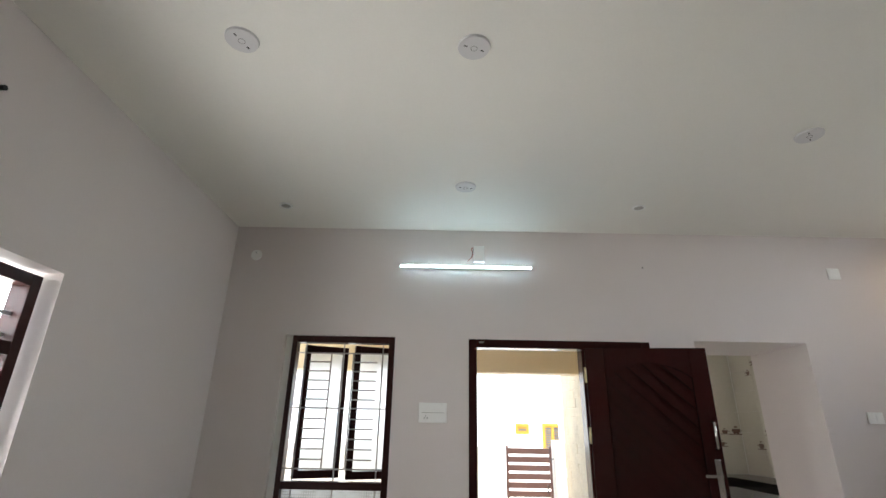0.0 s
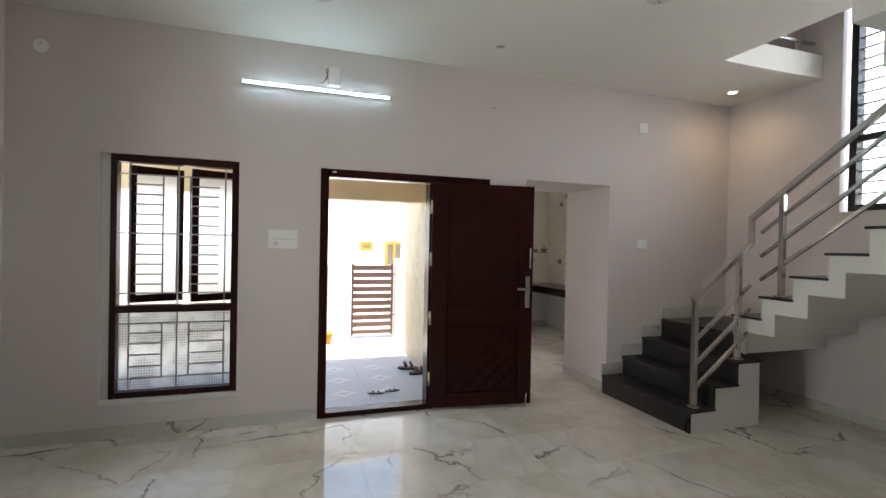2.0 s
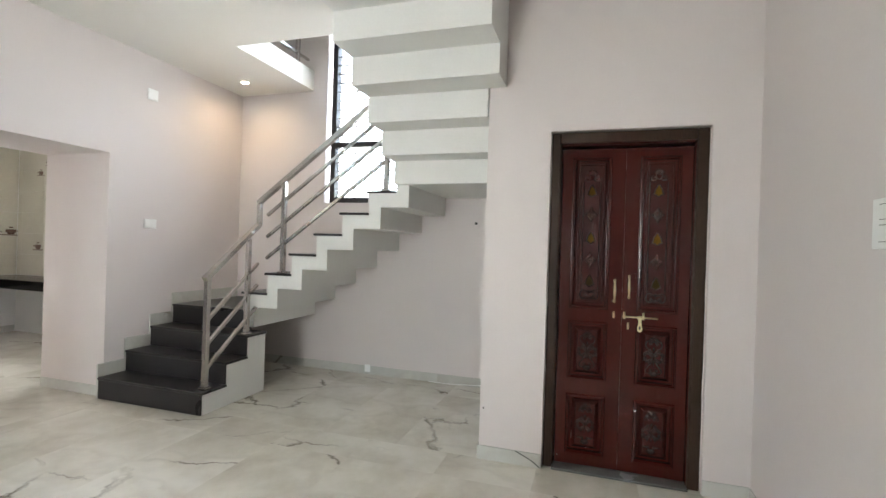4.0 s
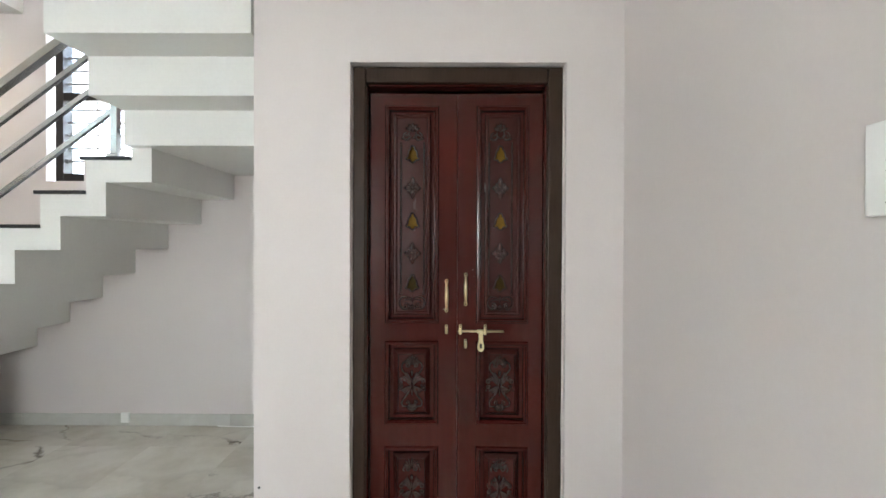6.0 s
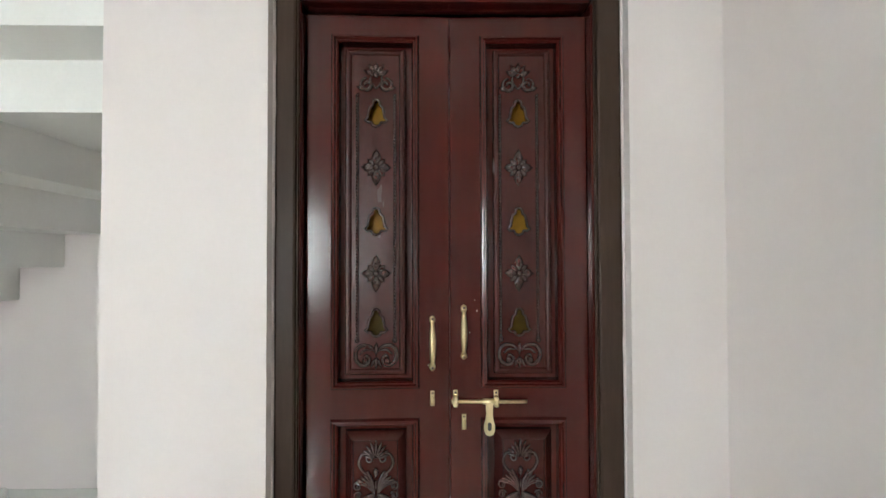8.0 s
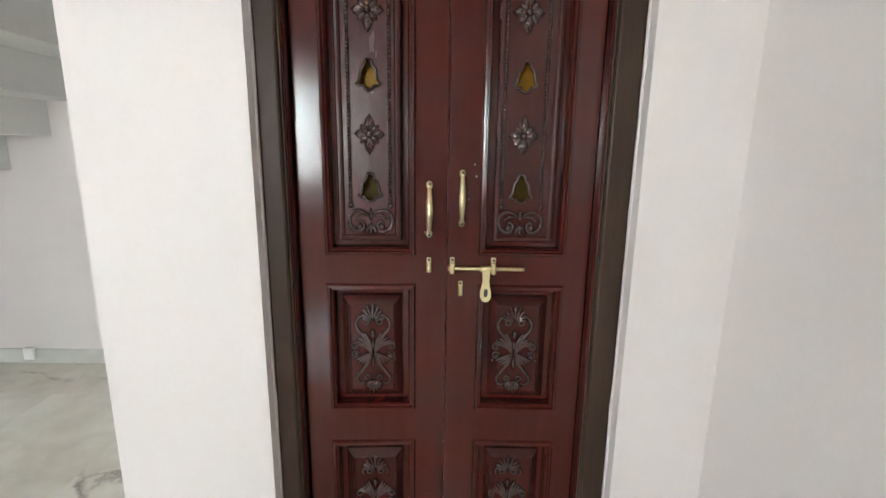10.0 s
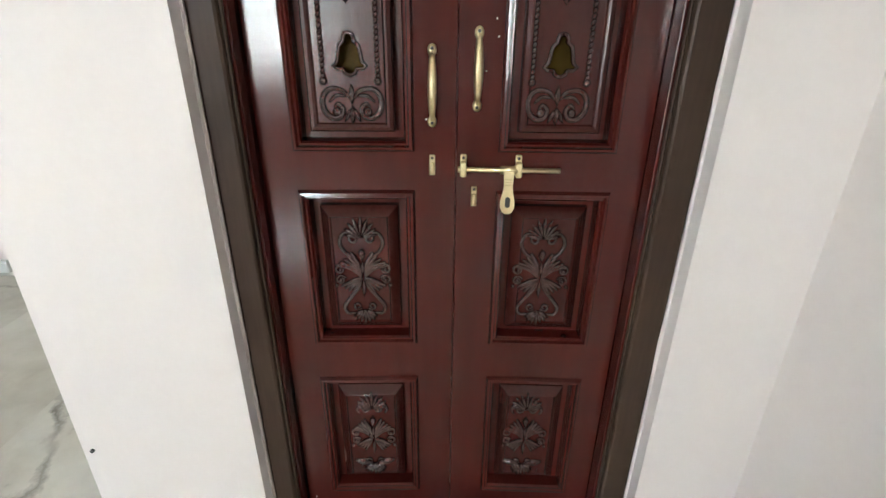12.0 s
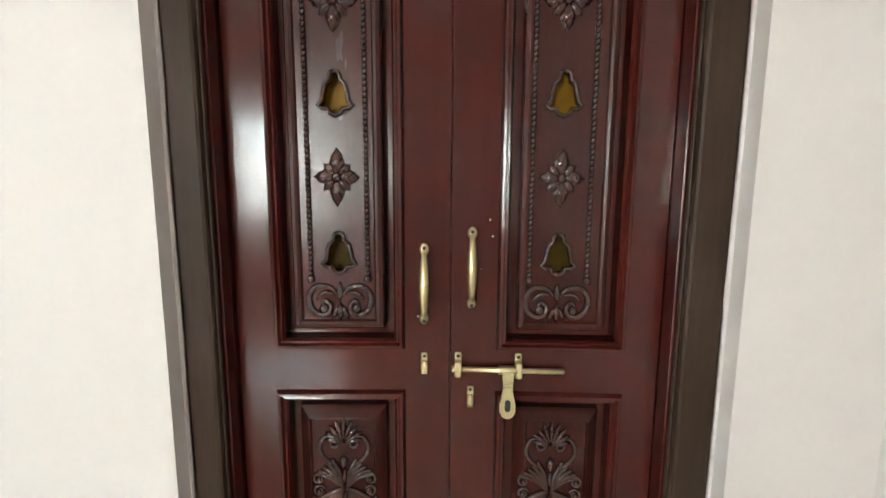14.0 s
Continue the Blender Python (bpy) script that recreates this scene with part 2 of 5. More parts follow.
def wall(name, axis, face, back, a0, a1, z0, z1, holes, material, label):
    """An upright wall between face and back, from a0 to a1 along the other axis, with openings (a0, a1, z0, z1)."""
    bm = bmesh.new()
    cuts = sorted({a0, a1, *[h[0] for h in holes], *[h[1] for h in holes]})
    lo, hi = min(face, back), max(face, back)
    for u, w in zip(cuts, cuts[1:]):
        spans, z = [], z0
        for h in sorted((h for h in holes if h[0] <= u and h[1] >= w), key=lambda h: h[2]):
            spans.append((z, h[2]))
            z = h[3]
        spans.append((z, z1))
        for p, q in spans:
            if q - p > 1e-4:
                bx(bm, lo, hi, u, w, p, q) if axis == "x" else bx(bm, u, w, lo, hi, p, q)
    bmesh.ops.remove_doubles(bm, verts=bm.verts[:], dist=1e-5)
    return structure(name, bm, material, label, "wall")


DOOR = (0.41, 1.97, 0.0, 2.13)
KITCHEN = (2.36, 3.33, 0.0, 2.15)
WIN = (-1.175, -0.225, 0.25, 2.14)
WWIN = (1.25, 2.44, 0.89, 2.11)
EWIN = (1.72, 3.08, 1.87, 4.35)
POOJA = (-0.492, 0.436, 0.0, 2.175)

wall("wall_north", "y", YN, YN + T, XW - T, XE + T, 0, CEILING, [DOOR, KITCHEN, WIN], WALL, "pale mauve-grey painted plaster wall with door and window")
wall("wall_west", "x", XW, XW - T, YS - T, YN, 0, CEILING, [WWIN], WALL, "pale mauve-grey painted plaster wall with a window")
wall("wall_south", "y", YS, YS - T, XW, XP + T, 0, CEILING, [], WALL, "plain pale painted plaster wall with a switch plate")
wall("wall_pooja", "x", XP, XP + T, YS, 0.85, 0, CEILING, [POOJA], WALL, "pale painted plaster wall round the carved double door")
wall("wall_alcove", "y", 0.85, 0.85 - T, XP + T, XE + T, 0, CEILING, [], WALL, "pale painted plaster wall under the stair")
wall("wall_east", "x", XE, XE + T, 0.85, YN, 0, 6.2, [EWIN], WALL, "pale painted plaster wall with a tall stair window")
# pooja room behind the carved door
wall("wall_pooja_back", "x", 4.6, 4.7, YS - T, 0.62, 0, CEILING, [], WALL, "plain painted plaster wall")
wall("wall_pooja_side", "y", YS, YS - T, XP + T, 4.6, 0, CEILING, [], WALL, "plain painted plaster wall")

# ceiling slab with the stair opening
bm = bmesh.new()
OX, OY = 3.72, 3.25
for a in ((XW - T, 2.62, YS - T, YN + T), (2.62, OX, 1.76, YN + T), (OX, XE, OY, YN + T), (2.62, XE + T, YS - T, 0.85)):
    bx(bm, *a, CEILING, UPPER)
structure("ceiling", bm, CEIL, "white painted ceiling slab with a stairwell opening", "ceiling")

# upper storey round the stairwell
wall("wall_upper_north", "y", YN, YN + T, 0.4, XE + T, UPPER, 6.2, [], WALL, "pale painted plaster wall of the upper hall")
wall("wall_upper_west", "x", 0.4, 0.4 - T, YS, YN + T, UPPER, 6.2, [], WALL, "pale painted plaster wall of the upper hall")
wall("wall_upper_south", "y", 0.85, 0.85 - T, 0.4, XE + T, UPPER, 6.2, [], WALL, "pale painted plaster wall beside the upper flight")
structure("ceiling_upper", box(0.1, XE + T, 0.5, YN + T, 6.2, 6.35), CEIL, "white painted upper ceiling", "ceiling")

# kitchen beyond the deep opening
KB = 8.15
wall("wall_passage", "x", 3.33, 3.56, YN + T, 5.02, 0, CEILING, [], WALL, "pale painted side wall of the kitchen passage")
wall("wall_passage_lintel", "y", YN + T, 5.02, 2.2, 3.33, 2.15, CEILING, [], WALL, "painted lintel over the kitchen passage")
wall("wall_kitchen_front", "y", 4.79, 5.02, 3.56, XE + T, 0, CEILING, [], WALL, "plain painted plaster wall of the kitchen")
wall("wall_kitchen_west", "x", 2.2, 2.101, YN + T, KB, 0, CEILING, [], WALL, "plain painted plaster wall of the kitchen")
KTILE = varied("cream_wall_tile", (0.62, 0.59, 0.50), 0.22, big=2, small=40, amount=0.05, bump=0.02)
wall("wall_kitchen_back", "y", KB, KB + T, 2.101, XE + T, -0.12, CEILING, [], WHITE, "white painted kitchen wall")
# opening added out of view so the kitchen fill lamp can shine in
wall("wall_kitchen_east", "x", XE, XE + T, 5.02, KB, 0, CEILING, [(5.6, 6.6, 1.1, 2.1)], WHITE, "white painted kitchen wall with an added, unseen window")
structure("ceiling_kitchen", box(2.101, XE + T, YN + T, KB + T, CEILING, CEILING + 0.15), CEIL, "white painted kitchen ceiling", "ceiling")

# ---------------------------------------------------------------- stair
def stair():
    root = thing("staircase", "white folded-plate concrete staircase with black granite treads", "staircase")
    r = RISE
    # first flight: solid steps along the north wall
    x0, run, ys = 3.285, 0.25, 3.10
    xs = [x0 + run * i for i in range(4)]
    out = [(xs[0], 0.0)]
    for i in range(3):
        out += [(xs[i], r * (i + 1) - 0.02), (xs[i + 1], r * (i + 1) - 0.02)]
    out += [(xs[3], 0.0)]
    part("lower_flight", prism(bmesh.new(), out, "y", ys, YN - 0.004), WHITE, root, "white plastered solid steps")
    for i in range(4):
        if i < 3:
            part("tread", box(xs[i] - 0.025, xs[i + 1], ys - 0.02, YN - 0.02, r * (i + 1) - 0.02, r * (i + 1), 0.003), GRANITE, root, "black granite tread")
        part("riser", box(xs[i] - 0.012, xs[i] + 0.004, 3.265 if i == 3 else ys - 0.004 if i else ys, YN - 0.02, r * i + 0.001, r * (i + 1) - 0.021), GRANITE, root, "black granite riser")
    # quarter landing
    xl, xe = xs[3], XE - 0.002
    part("landing", box(xl, xe, 3.25, YN - 0.004, 4 * r - 0.15, 4 * r - 0.02), WHITE, root, "white plastered landing slab")
    part("tread", box(xl - 0.025, xe - 0.01, 3.25, YN - 0.02, 4 * r - 0.02, 4 * r, 0.003), GRANITE, root, "black granite landing top")
    # second flight, folded plate, towards the south
    yf, xa = 3.262, 3.93
    th, tb = 0.14, 0.11
    ys2 = [yf - 0.2525 * i for i in range(7)]
    top, low = [], []
    for i in range(6):
        k = 5 + i
        top += [(ys2[i], r * (k - 1) - 0.02), (ys2[i], r * k - 0.02)]
    top += [(ys2[6], r * 10 - 0.02), (ys2[6], r * 11 - 0.02), (0.855, r * 11 - 0.02)]
    low = [(0.855, r * 11 - th), (ys2[6] - tb, r * 11 - th)]
    for i in range(6, 0, -1):
        k = 4 + i
        low += [(ys2[i] - tb, r * k - th), (ys2[i - 1] - tb, r * k - th)]
    low += [(ys2[0] - tb, r * 4 - th), (ys2[0], r * 4 - th)]
    part("middle_flight", prism(bmesh.new(), top + low, "x", xa, xe), WHITE, root, "white plastered folded-plate flight")
    for i in range(6):
        k = 5 + i
        part("tread", box(xa - 0.02, xe - 0.01, ys2[i + 1], ys2[i] + 0.025, r * k - 0.02, r * k, 0.003), GRANITE, root)
        part("riser", box(xa + 0.002, xe - 0.01, ys2[i], ys2[i] + 0.012, r * (k - 1), r * k - 0.021), WALL, root)
    part("tread", box(xa - 0.02, xe - 0.01, 0.87, ys2[6] + 0.025, r * 11 - 0.02, r * 11, 0.003), GRANITE, root)
    # third flight, folded plate, towards the west
    run3, xt, tb = 0.253, 3.93, 0.07
    xs3 = [xt - run3 * i for i in range(7)]
    yb, ye = 0.856, 1.742
    top, low = [], []
    for i in range(6):
        k = 12 + i
        top += [(xs3[i] - 0.001 * (i == 0), r * (k - 1) - (0.02 if i else th)), (xs3[i] - 0.001 * (i == 0), r * k - 0.02)]
    top += [(xs3[6], r * 17 - 0.02), (xs3[6], r * 18 - 0.022), (xs3[6] - 0.1, r * 18 - 0.022)]
    low = [(xs3[6] - 0.1, r * 17 - th)]
    for i in range(6, 0, -1):
        k = 11 + i
        if i < 6:
            low += [(xs3[i] - tb, r * k - th)]
        low += [(xs3[i - 1] - tb, r * k - th)]
    low += [(xs3[0] - tb, r * 11 - th)]
    part("upper_flight", prism(bmesh.new(), top + low, "y", yb, ye), WHITE, root, "white plastered folded-plate flight")
    # the flight widens where it passes in front of the wall
    out = [(xs3[2] - tb, 3.14), (xs3[2] - tb, r * 14 - th)]
    for i in (3, 4, 5):
        out += [(xs3[i] - tb, r * (11 + i) - th), (xs3[i] - tb, r * (12 + i) - th)]
    out += [(xs3[6] - 0.1, r * 17 - th), (xs3[6] - 0.1, 3.14)]
    part("upper_flight_edge", prism(bmesh.new(), out, "y", 0.735, yb - 0.0005), WHITE, root, "white plastered folded-plate flight edge")
    for i in range(6):
        k = 12 + i
        part("tread", box(xs3[i + 1], xs3[i] + 0.025, yb + 0.01, ye + 0.02, r * k - 0.02, r * k, 0.003), GRANITE, root)
    # stepped marble skirting up the north wall
    for i in range(4):
        a = xs[i] - 0.02
        b = xs[i + 1] - 0.02 if i < 3 else XE - 0.015
        part("stair_skirting", box(a, b, YN - 0.018, YN - 0.002, max(r * i, 0.1) if i else 0.0, r * (i + 1) + 0.11, 0.002), MARBLE_SK, root, "stepped marble skirting")
    return root


stair()


def railing():
    root = thing("stair_railing", "square-section brushed steel stair railing", "railing")
    r = RISE
    y1 = 3.14
    # lower flight: two posts, a sloping handrail and three rods
    a, b = Vector((3.35, y1, r)), Vector((3.82, y1, 3 * r))
    slope = r / 0.25
    for p, top in ((a, 0.90), (b, 0.87)):
        part("post", box(p.x - 0.02, p.x + 0.02, y1 - 0.02, y1 + 0.02, p.z, p.z + top, 0.002), STEEL, root)
        part("base_cover", box(p.x - 0.035, p.x + 0.035, y1 - 0.035, y1 + 0.035, p.z, p.z + 0.02, 0.004), STEEL, root)
    part("handrail", bar(bmesh.new(), (a.x - 0.03, y1, a.z + 0.90), (3.955, y1, a.z + 0.90 + slope * 0.645), 0.05, 0.04), STEEL, root)
    part("handrail_riser", box(3.935, 3.975, y1 - 0.02, y1 + 0.02, a.z + 0.90 + slope * 0.62, 1.76, 0.002), STEEL, root)
    for h in (0.16, 0.36, 0.56):
        part("rod", bar(bmesh.new(), (a.x, y1, a.z + h), (3.95, y1, a.z + h + slope * 0.61), 0.025, 0.025), STEEL, root)
    # middle flight: sloping handrail, three rods and posts
    x2 = 3.965
    s2 = r / 0.2525
    ya, yb = 3.16, 1.78

    def zz(y, z0):
        return z0 + s2 * (ya - y)
    part("handrail", bar(bmesh.new(), (x2, ya, 1.77), (x2, yb, zz(yb, 1.77)), 0.05, 0.04), STEEL, root)
    for z0 in (1.18, 1.38, 1.58):
        part("rod", bar(bmesh.new(), (x2, ya - 0.1, zz(ya - 0.1, z0)), (x2, yb, zz(yb, z0)), 0.025, 0.025), STEEL, root)
    for y, k in ((2.88, 6), (1.86, 10)):
        part("post", box(x2 - 0.02, x2 + 0.02, y - 0.02, y + 0.02, k * r, zz(y, 1.75), 0.002), STEEL, root)
        part("base_cover", box(x2 - 0.035, x2 + 0.035, y - 0.035, y + 0.035, k * r, k * r + 0.02, 0.004), STEEL, root)
    return root


railing()


def upper_railing():
    root = thing("landing_railing", "steel railing on the upper floor edge", "railing")
    z = UPPER
    for x in (3.8, 4.72):
        part("post", box(x - 0.02, x + 0.02, OY + 0.05, OY + 0.09, z, z + 0.9, 0.002), STEEL, root)
    part("handrail", box(3.76, XE - 0.02, OY + 0.045, OY + 0.095, z + 0.9, z + 0.94, 0.004), STEEL, root)
    for h in (0.13, 0.42, 0.68):
        part("rod", bar(bmesh.new(), (3.8, OY + 0.07, z + h), (XE - 0.02, OY + 0.07, z + h), 0.025, 0.025), STEEL, root)


upper_railing()

# ---------------------------------------------------------------- windows and doors
def front_window():
    x0, x1, z0, z1 = WIN
    root = tagged(new("window_front"), "dark brown wooden window with open casements and grey iron grille", "window", kind="structure")
    y0, y1 = YN + 0.03, YN + 0.13
    zt0, zt1 = 0.935, 0.99
    part("sill", box(x0 - 0.0, x1 + 0.0, YN - 0.012, y1, z0 - 0.0, z0 + 0.035, 0.003), WHITE, root, "white painted sill")
    f = 0.055
    z0 += 0.035
    x0 += 0.045
    part("reveal_fillet", box(x0 - 0.045, x0 + 0.012, y0 + 0.02, y1, z0, z1), WHITE, root, "white plaster beside the frame")
    part("jamb", box(x0 + 0.012, x0 + f, y0, y1, z0, z1, 0.004), WIN_WOOD, root)
    part("jamb", box(x1 - f, x1, y0, y1, z0, z1, 0.004), WIN_WOOD, root)
    part("head", box(x0 + f, x1 - f, y0, y1, z1 - f, z1, 0.004), WIN_WOOD, root)
    part("bottom_rail", box(x0 + f, x1 - f, y0, y1, z0, z0 + 0.045, 0.004), WIN_WOOD, root)
    part("transom", box(x0 + f, x1 - f, y0, y1, zt0, zt1, 0.004), WIN_WOOD, root)
    xm = (x0 + x1) / 2
    # grille behind the frame: verticals, long horizontals and short rungs
    yg = y0 + 0.055
    bars = []
    for x in (xm - 0.325, xm + 0.005, xm + 0.345):
        bars.append(((x, yg, z0 + 0.04), (x, yg, z1 - 0.05)))
    for z in (0.42, 0.845, 1.08, 1.545, 2.0):
        bars.append(((x0 + f, yg, z), (x1 - f, yg, z)))
    for z in np.arange(1.15, 1.99, 0.0775):
        if abs(z - 1.545) > 0.03:
            for a, b in ((xm - 0.29, xm - 0.1), (xm + 0.09, xm + 0.3)):
                bars.append(((a, yg, float(z)), (b, yg, float(z))))
    for x in (xm - 0.1, xm + 0.09):
        bars.append(((x, yg, 1.08), (x, yg, 2.0)))
        bars.append(((x, yg, 0.42), (x, yg, 0.845)))
    for z in (0.51, 0.6, 0.69, 0.77):
        for a, b in ((xm - 0.325, xm - 0.1), (xm + 0.09, xm + 0.345)):
            bars.append(((a, yg, z), (b, yg, z)))
    for p, q in bars:
        part("grille_bar", bar(bmesh.new(), p, q, 0.011, 0.011), GRILLE, root)
    part("pane", box(x0 + f, x1 - f, y1 - 0.03, y1 - 0.026, z0 + 0.045, zt0), CHECK, root, "pale blue-grey check-patterned glass pane").visible_shadow = False
    # two casements swung outwards
    for hx, ang in ((x0 + 0.112, 25), (xm + 0.1, 25)):
        w, zc0, zc1 = 0.385, zt1 + 0.01, z1 - f - 0.01
        m = pose(hx, y1 - 0.01, 0, 0, 0, ang)
        s = part("casement", box(0, 0.05, 0, 0.035, zc0, zc1, 0.003), WIN_WOOD, root, "outward-open wooden casement")
        s.matrix_basis = m
        for a in ((w - 0.05, w, 0, 0.035, zc0, zc1), (0.05, w - 0.05, 0, 0.035, zc0, zc0 + 0.06), (0.05, w - 0.05, 0, 0.035, zc1 - 0.06, zc1)):
            part("casement_rail", box(*a, 0.003), WIN_WOOD, s)
        g = part("casement_pane", box(0.05, w - 0.05, 0.015, 0.019, zc0 + 0.06, zc1 - 0.06), FROST, s, "frosted glass pane")
        g.visible_shadow = False


FROST = glass_mat("frosted_glass", (0.62, 0.66, 0.68), 0.35)


def check_glass(name):
    """Rolled glass with fine crossed lines that come and go in patches."""
    m, nt, b = shader(name, (0.32, 0.355, 0.39), 0.3)
    b.inputs["Transmission Weight"].default_value = 1.0
    b.inputs["IOR"].default_value = 1.45
    co = nt.nodes.new("ShaderNodeTexCoord")
    lines = []
    for axis in ("X", "Z"):
        w = node(nt, "ShaderNodeTexWave", Scale=17.0 if axis == "X" else 15.0, Distortion=0.35, Detail=1.0)
        w.bands_direction = axis
        nt.links.new(co.outputs["Object"], w.inputs["Vector"])
        r = nt.nodes.new("ShaderNodeMapRange")
        r.inputs["From Min"].default_value, r.inputs["From Max"].default_value = 0.72, 0.95
        nt.links.new(w.outputs["Fac"], r.inputs["Value"])
        lines.append(r)
    top = nt.nodes.new("ShaderNodeMath")
    top.operation = "MAXIMUM"
    for i in (0, 1):
        nt.links.new(lines[i].outputs[0], top.inputs[i])
    patch = node(nt, "ShaderNodeTexNoise", Scale=6.0, Detail=2.0)
    nt.links.new(co.outputs["Object"], patch.inputs["Vector"])
    pr = nt.nodes.new("ShaderNodeMapRange")
    pr.inputs["From Min"].default_value, pr.inputs["From Max"].default_value = 0.42, 0.56
    nt.links.new(patch.outputs["Fac"], pr.inputs["Value"])
    mul = nt.nodes.new("ShaderNodeMath")
    mul.operation = "MULTIPLY"
    nt.links.new(top.outputs[0], mul.inputs[0])
    nt.links.new(pr.outputs[0], mul.inputs[1])
    mix = nt.nodes.new("ShaderNodeMix")
    mix.data_type = "RGBA"
    mix.inputs["A"].default_value, mix.inputs["B"].default_value = (0.32, 0.355, 0.39, 1), (0.08, 0.09, 0.10, 1)
    nt.links.new(mul.outputs[0], mix.inputs["Factor"])
    nt.links.new(mix.outputs["Result"], b.inputs["Base Color"])
    return m


CHECK = check_glass("check_patterned_glass")
front_window()


STAIR_FRAME = varied("dark_grey_frame_paint", (0.03, 0.027, 0.026), 0.4, spec=0.3, big=3, small=20, amount=0.2, bump=0.05)


def plain_window(name, axis, at, span, z0, z1, mullions, transoms, label, rungs=0.1, paint=None):
    """A dark framed, barred window in a wall along x or y; at: the frame's room-side plane, depth pointing out."""
    a0, a1 = span
    root = tagged(new(name), label, "window", kind="structure")
    sgn = 1 if axis == "e" else -1
    paint = paint or WIN_WOOD

    def put(nm, u0, u1, za, zb, d0, d1, mat, bev=0.003):
        lo, hi = sorted((at + sgn * d0, at + sgn * d1))
        return part(nm, box(lo, hi, u0, u1, za, zb, bev), mat, root)
    f = 0.06
    for u in (a0, a1 - f):
        put("jamb", u, u + f, z0, z1, 0, 0.1, paint)
    for z in (z0, z1 - f):
        put("rail", a0 + f, a1 - f, z, z + f, 0, 0.1, paint)
    for u in mullions:
        put("mullion", u - f / 2, u + f / 2, z0 + f, z1 - f, 0, 0.1, paint)
    for z in transoms:
        put("transom", a0 + f, a1 - f, z - f / 2, z + f / 2, 0.001, 0.099, paint)
    n = int((z1 - z0 - 2 * f) / rungs)
    for i in range(1, n):
        z = z0 + f + rungs * i
        if min([abs(z - t) for t in transoms] + [1]) > 0.05:
            put("grille_bar", a0 + f, a1 - f, z - 0.008, z + 0.008, 0.05, 0.06, GRILLE, 0)
    for u in (a0 + 0.28, a1 - 0.28):
        put("grille_bar", u - 0.005, u + 0.005, z0 + f, z1 - f, 0.061, 0.071, GRILLE, 0)
    g = put("pane", a0 + f, a1 - f, z0 + f, z1 - f, 0.085, 0.089, GLASS, 0)
    g.visible_shadow = False
    return root


plain_window("window_stair", "e", XE + 0.014, (EWIN[0], EWIN[1] - 0.06), EWIN[2], EWIN[3], [], [2.52], "tall dark-framed stair window with an iron grille", paint=STAIR_FRAME)
plain_window("window_west", "w", XW - 0.07, (WWIN[0], WWIN[1] - 0.03), WWIN[2] + 0.03, WWIN[3] - 0.03, [1.83], [1.72], "dark brown framed window with an iron grille")
# assumed window, out of view, in front of the kitchen fill lamp
plain_window("added_window_kitchen", "e", XE + 0.06, (5.6, 6.6), 1.1, 2.1, [6.1], [], "dark framed kitchen window, added out of view")


def clip(poly, region):
    """The part of a polygon inside a convex, anticlockwise region."""
    for (ax, az), (bx_, bz) in zip(region, region[1:] + region[:1]):
        out = []
        for i, p in enumerate(poly):
            q = poly[(i + 1) % len(poly)]
            dp = (bx_ - ax) * (p[1] - az) - (bz - az) * (p[0] - ax)
            dq = (bx_ - ax) * (q[1] - az) - (bz - az) * (q[0] - ax)
            if dp >= 0:
                out.append(p)
            if dp * dq < 0:
                k = dp / (dp - dq)
                out.append((p[0] + (q[0] - p[0]) * k, p[1] + (q[1] - p[1]) * k))
        poly = out
        if not poly:
            break
    return poly


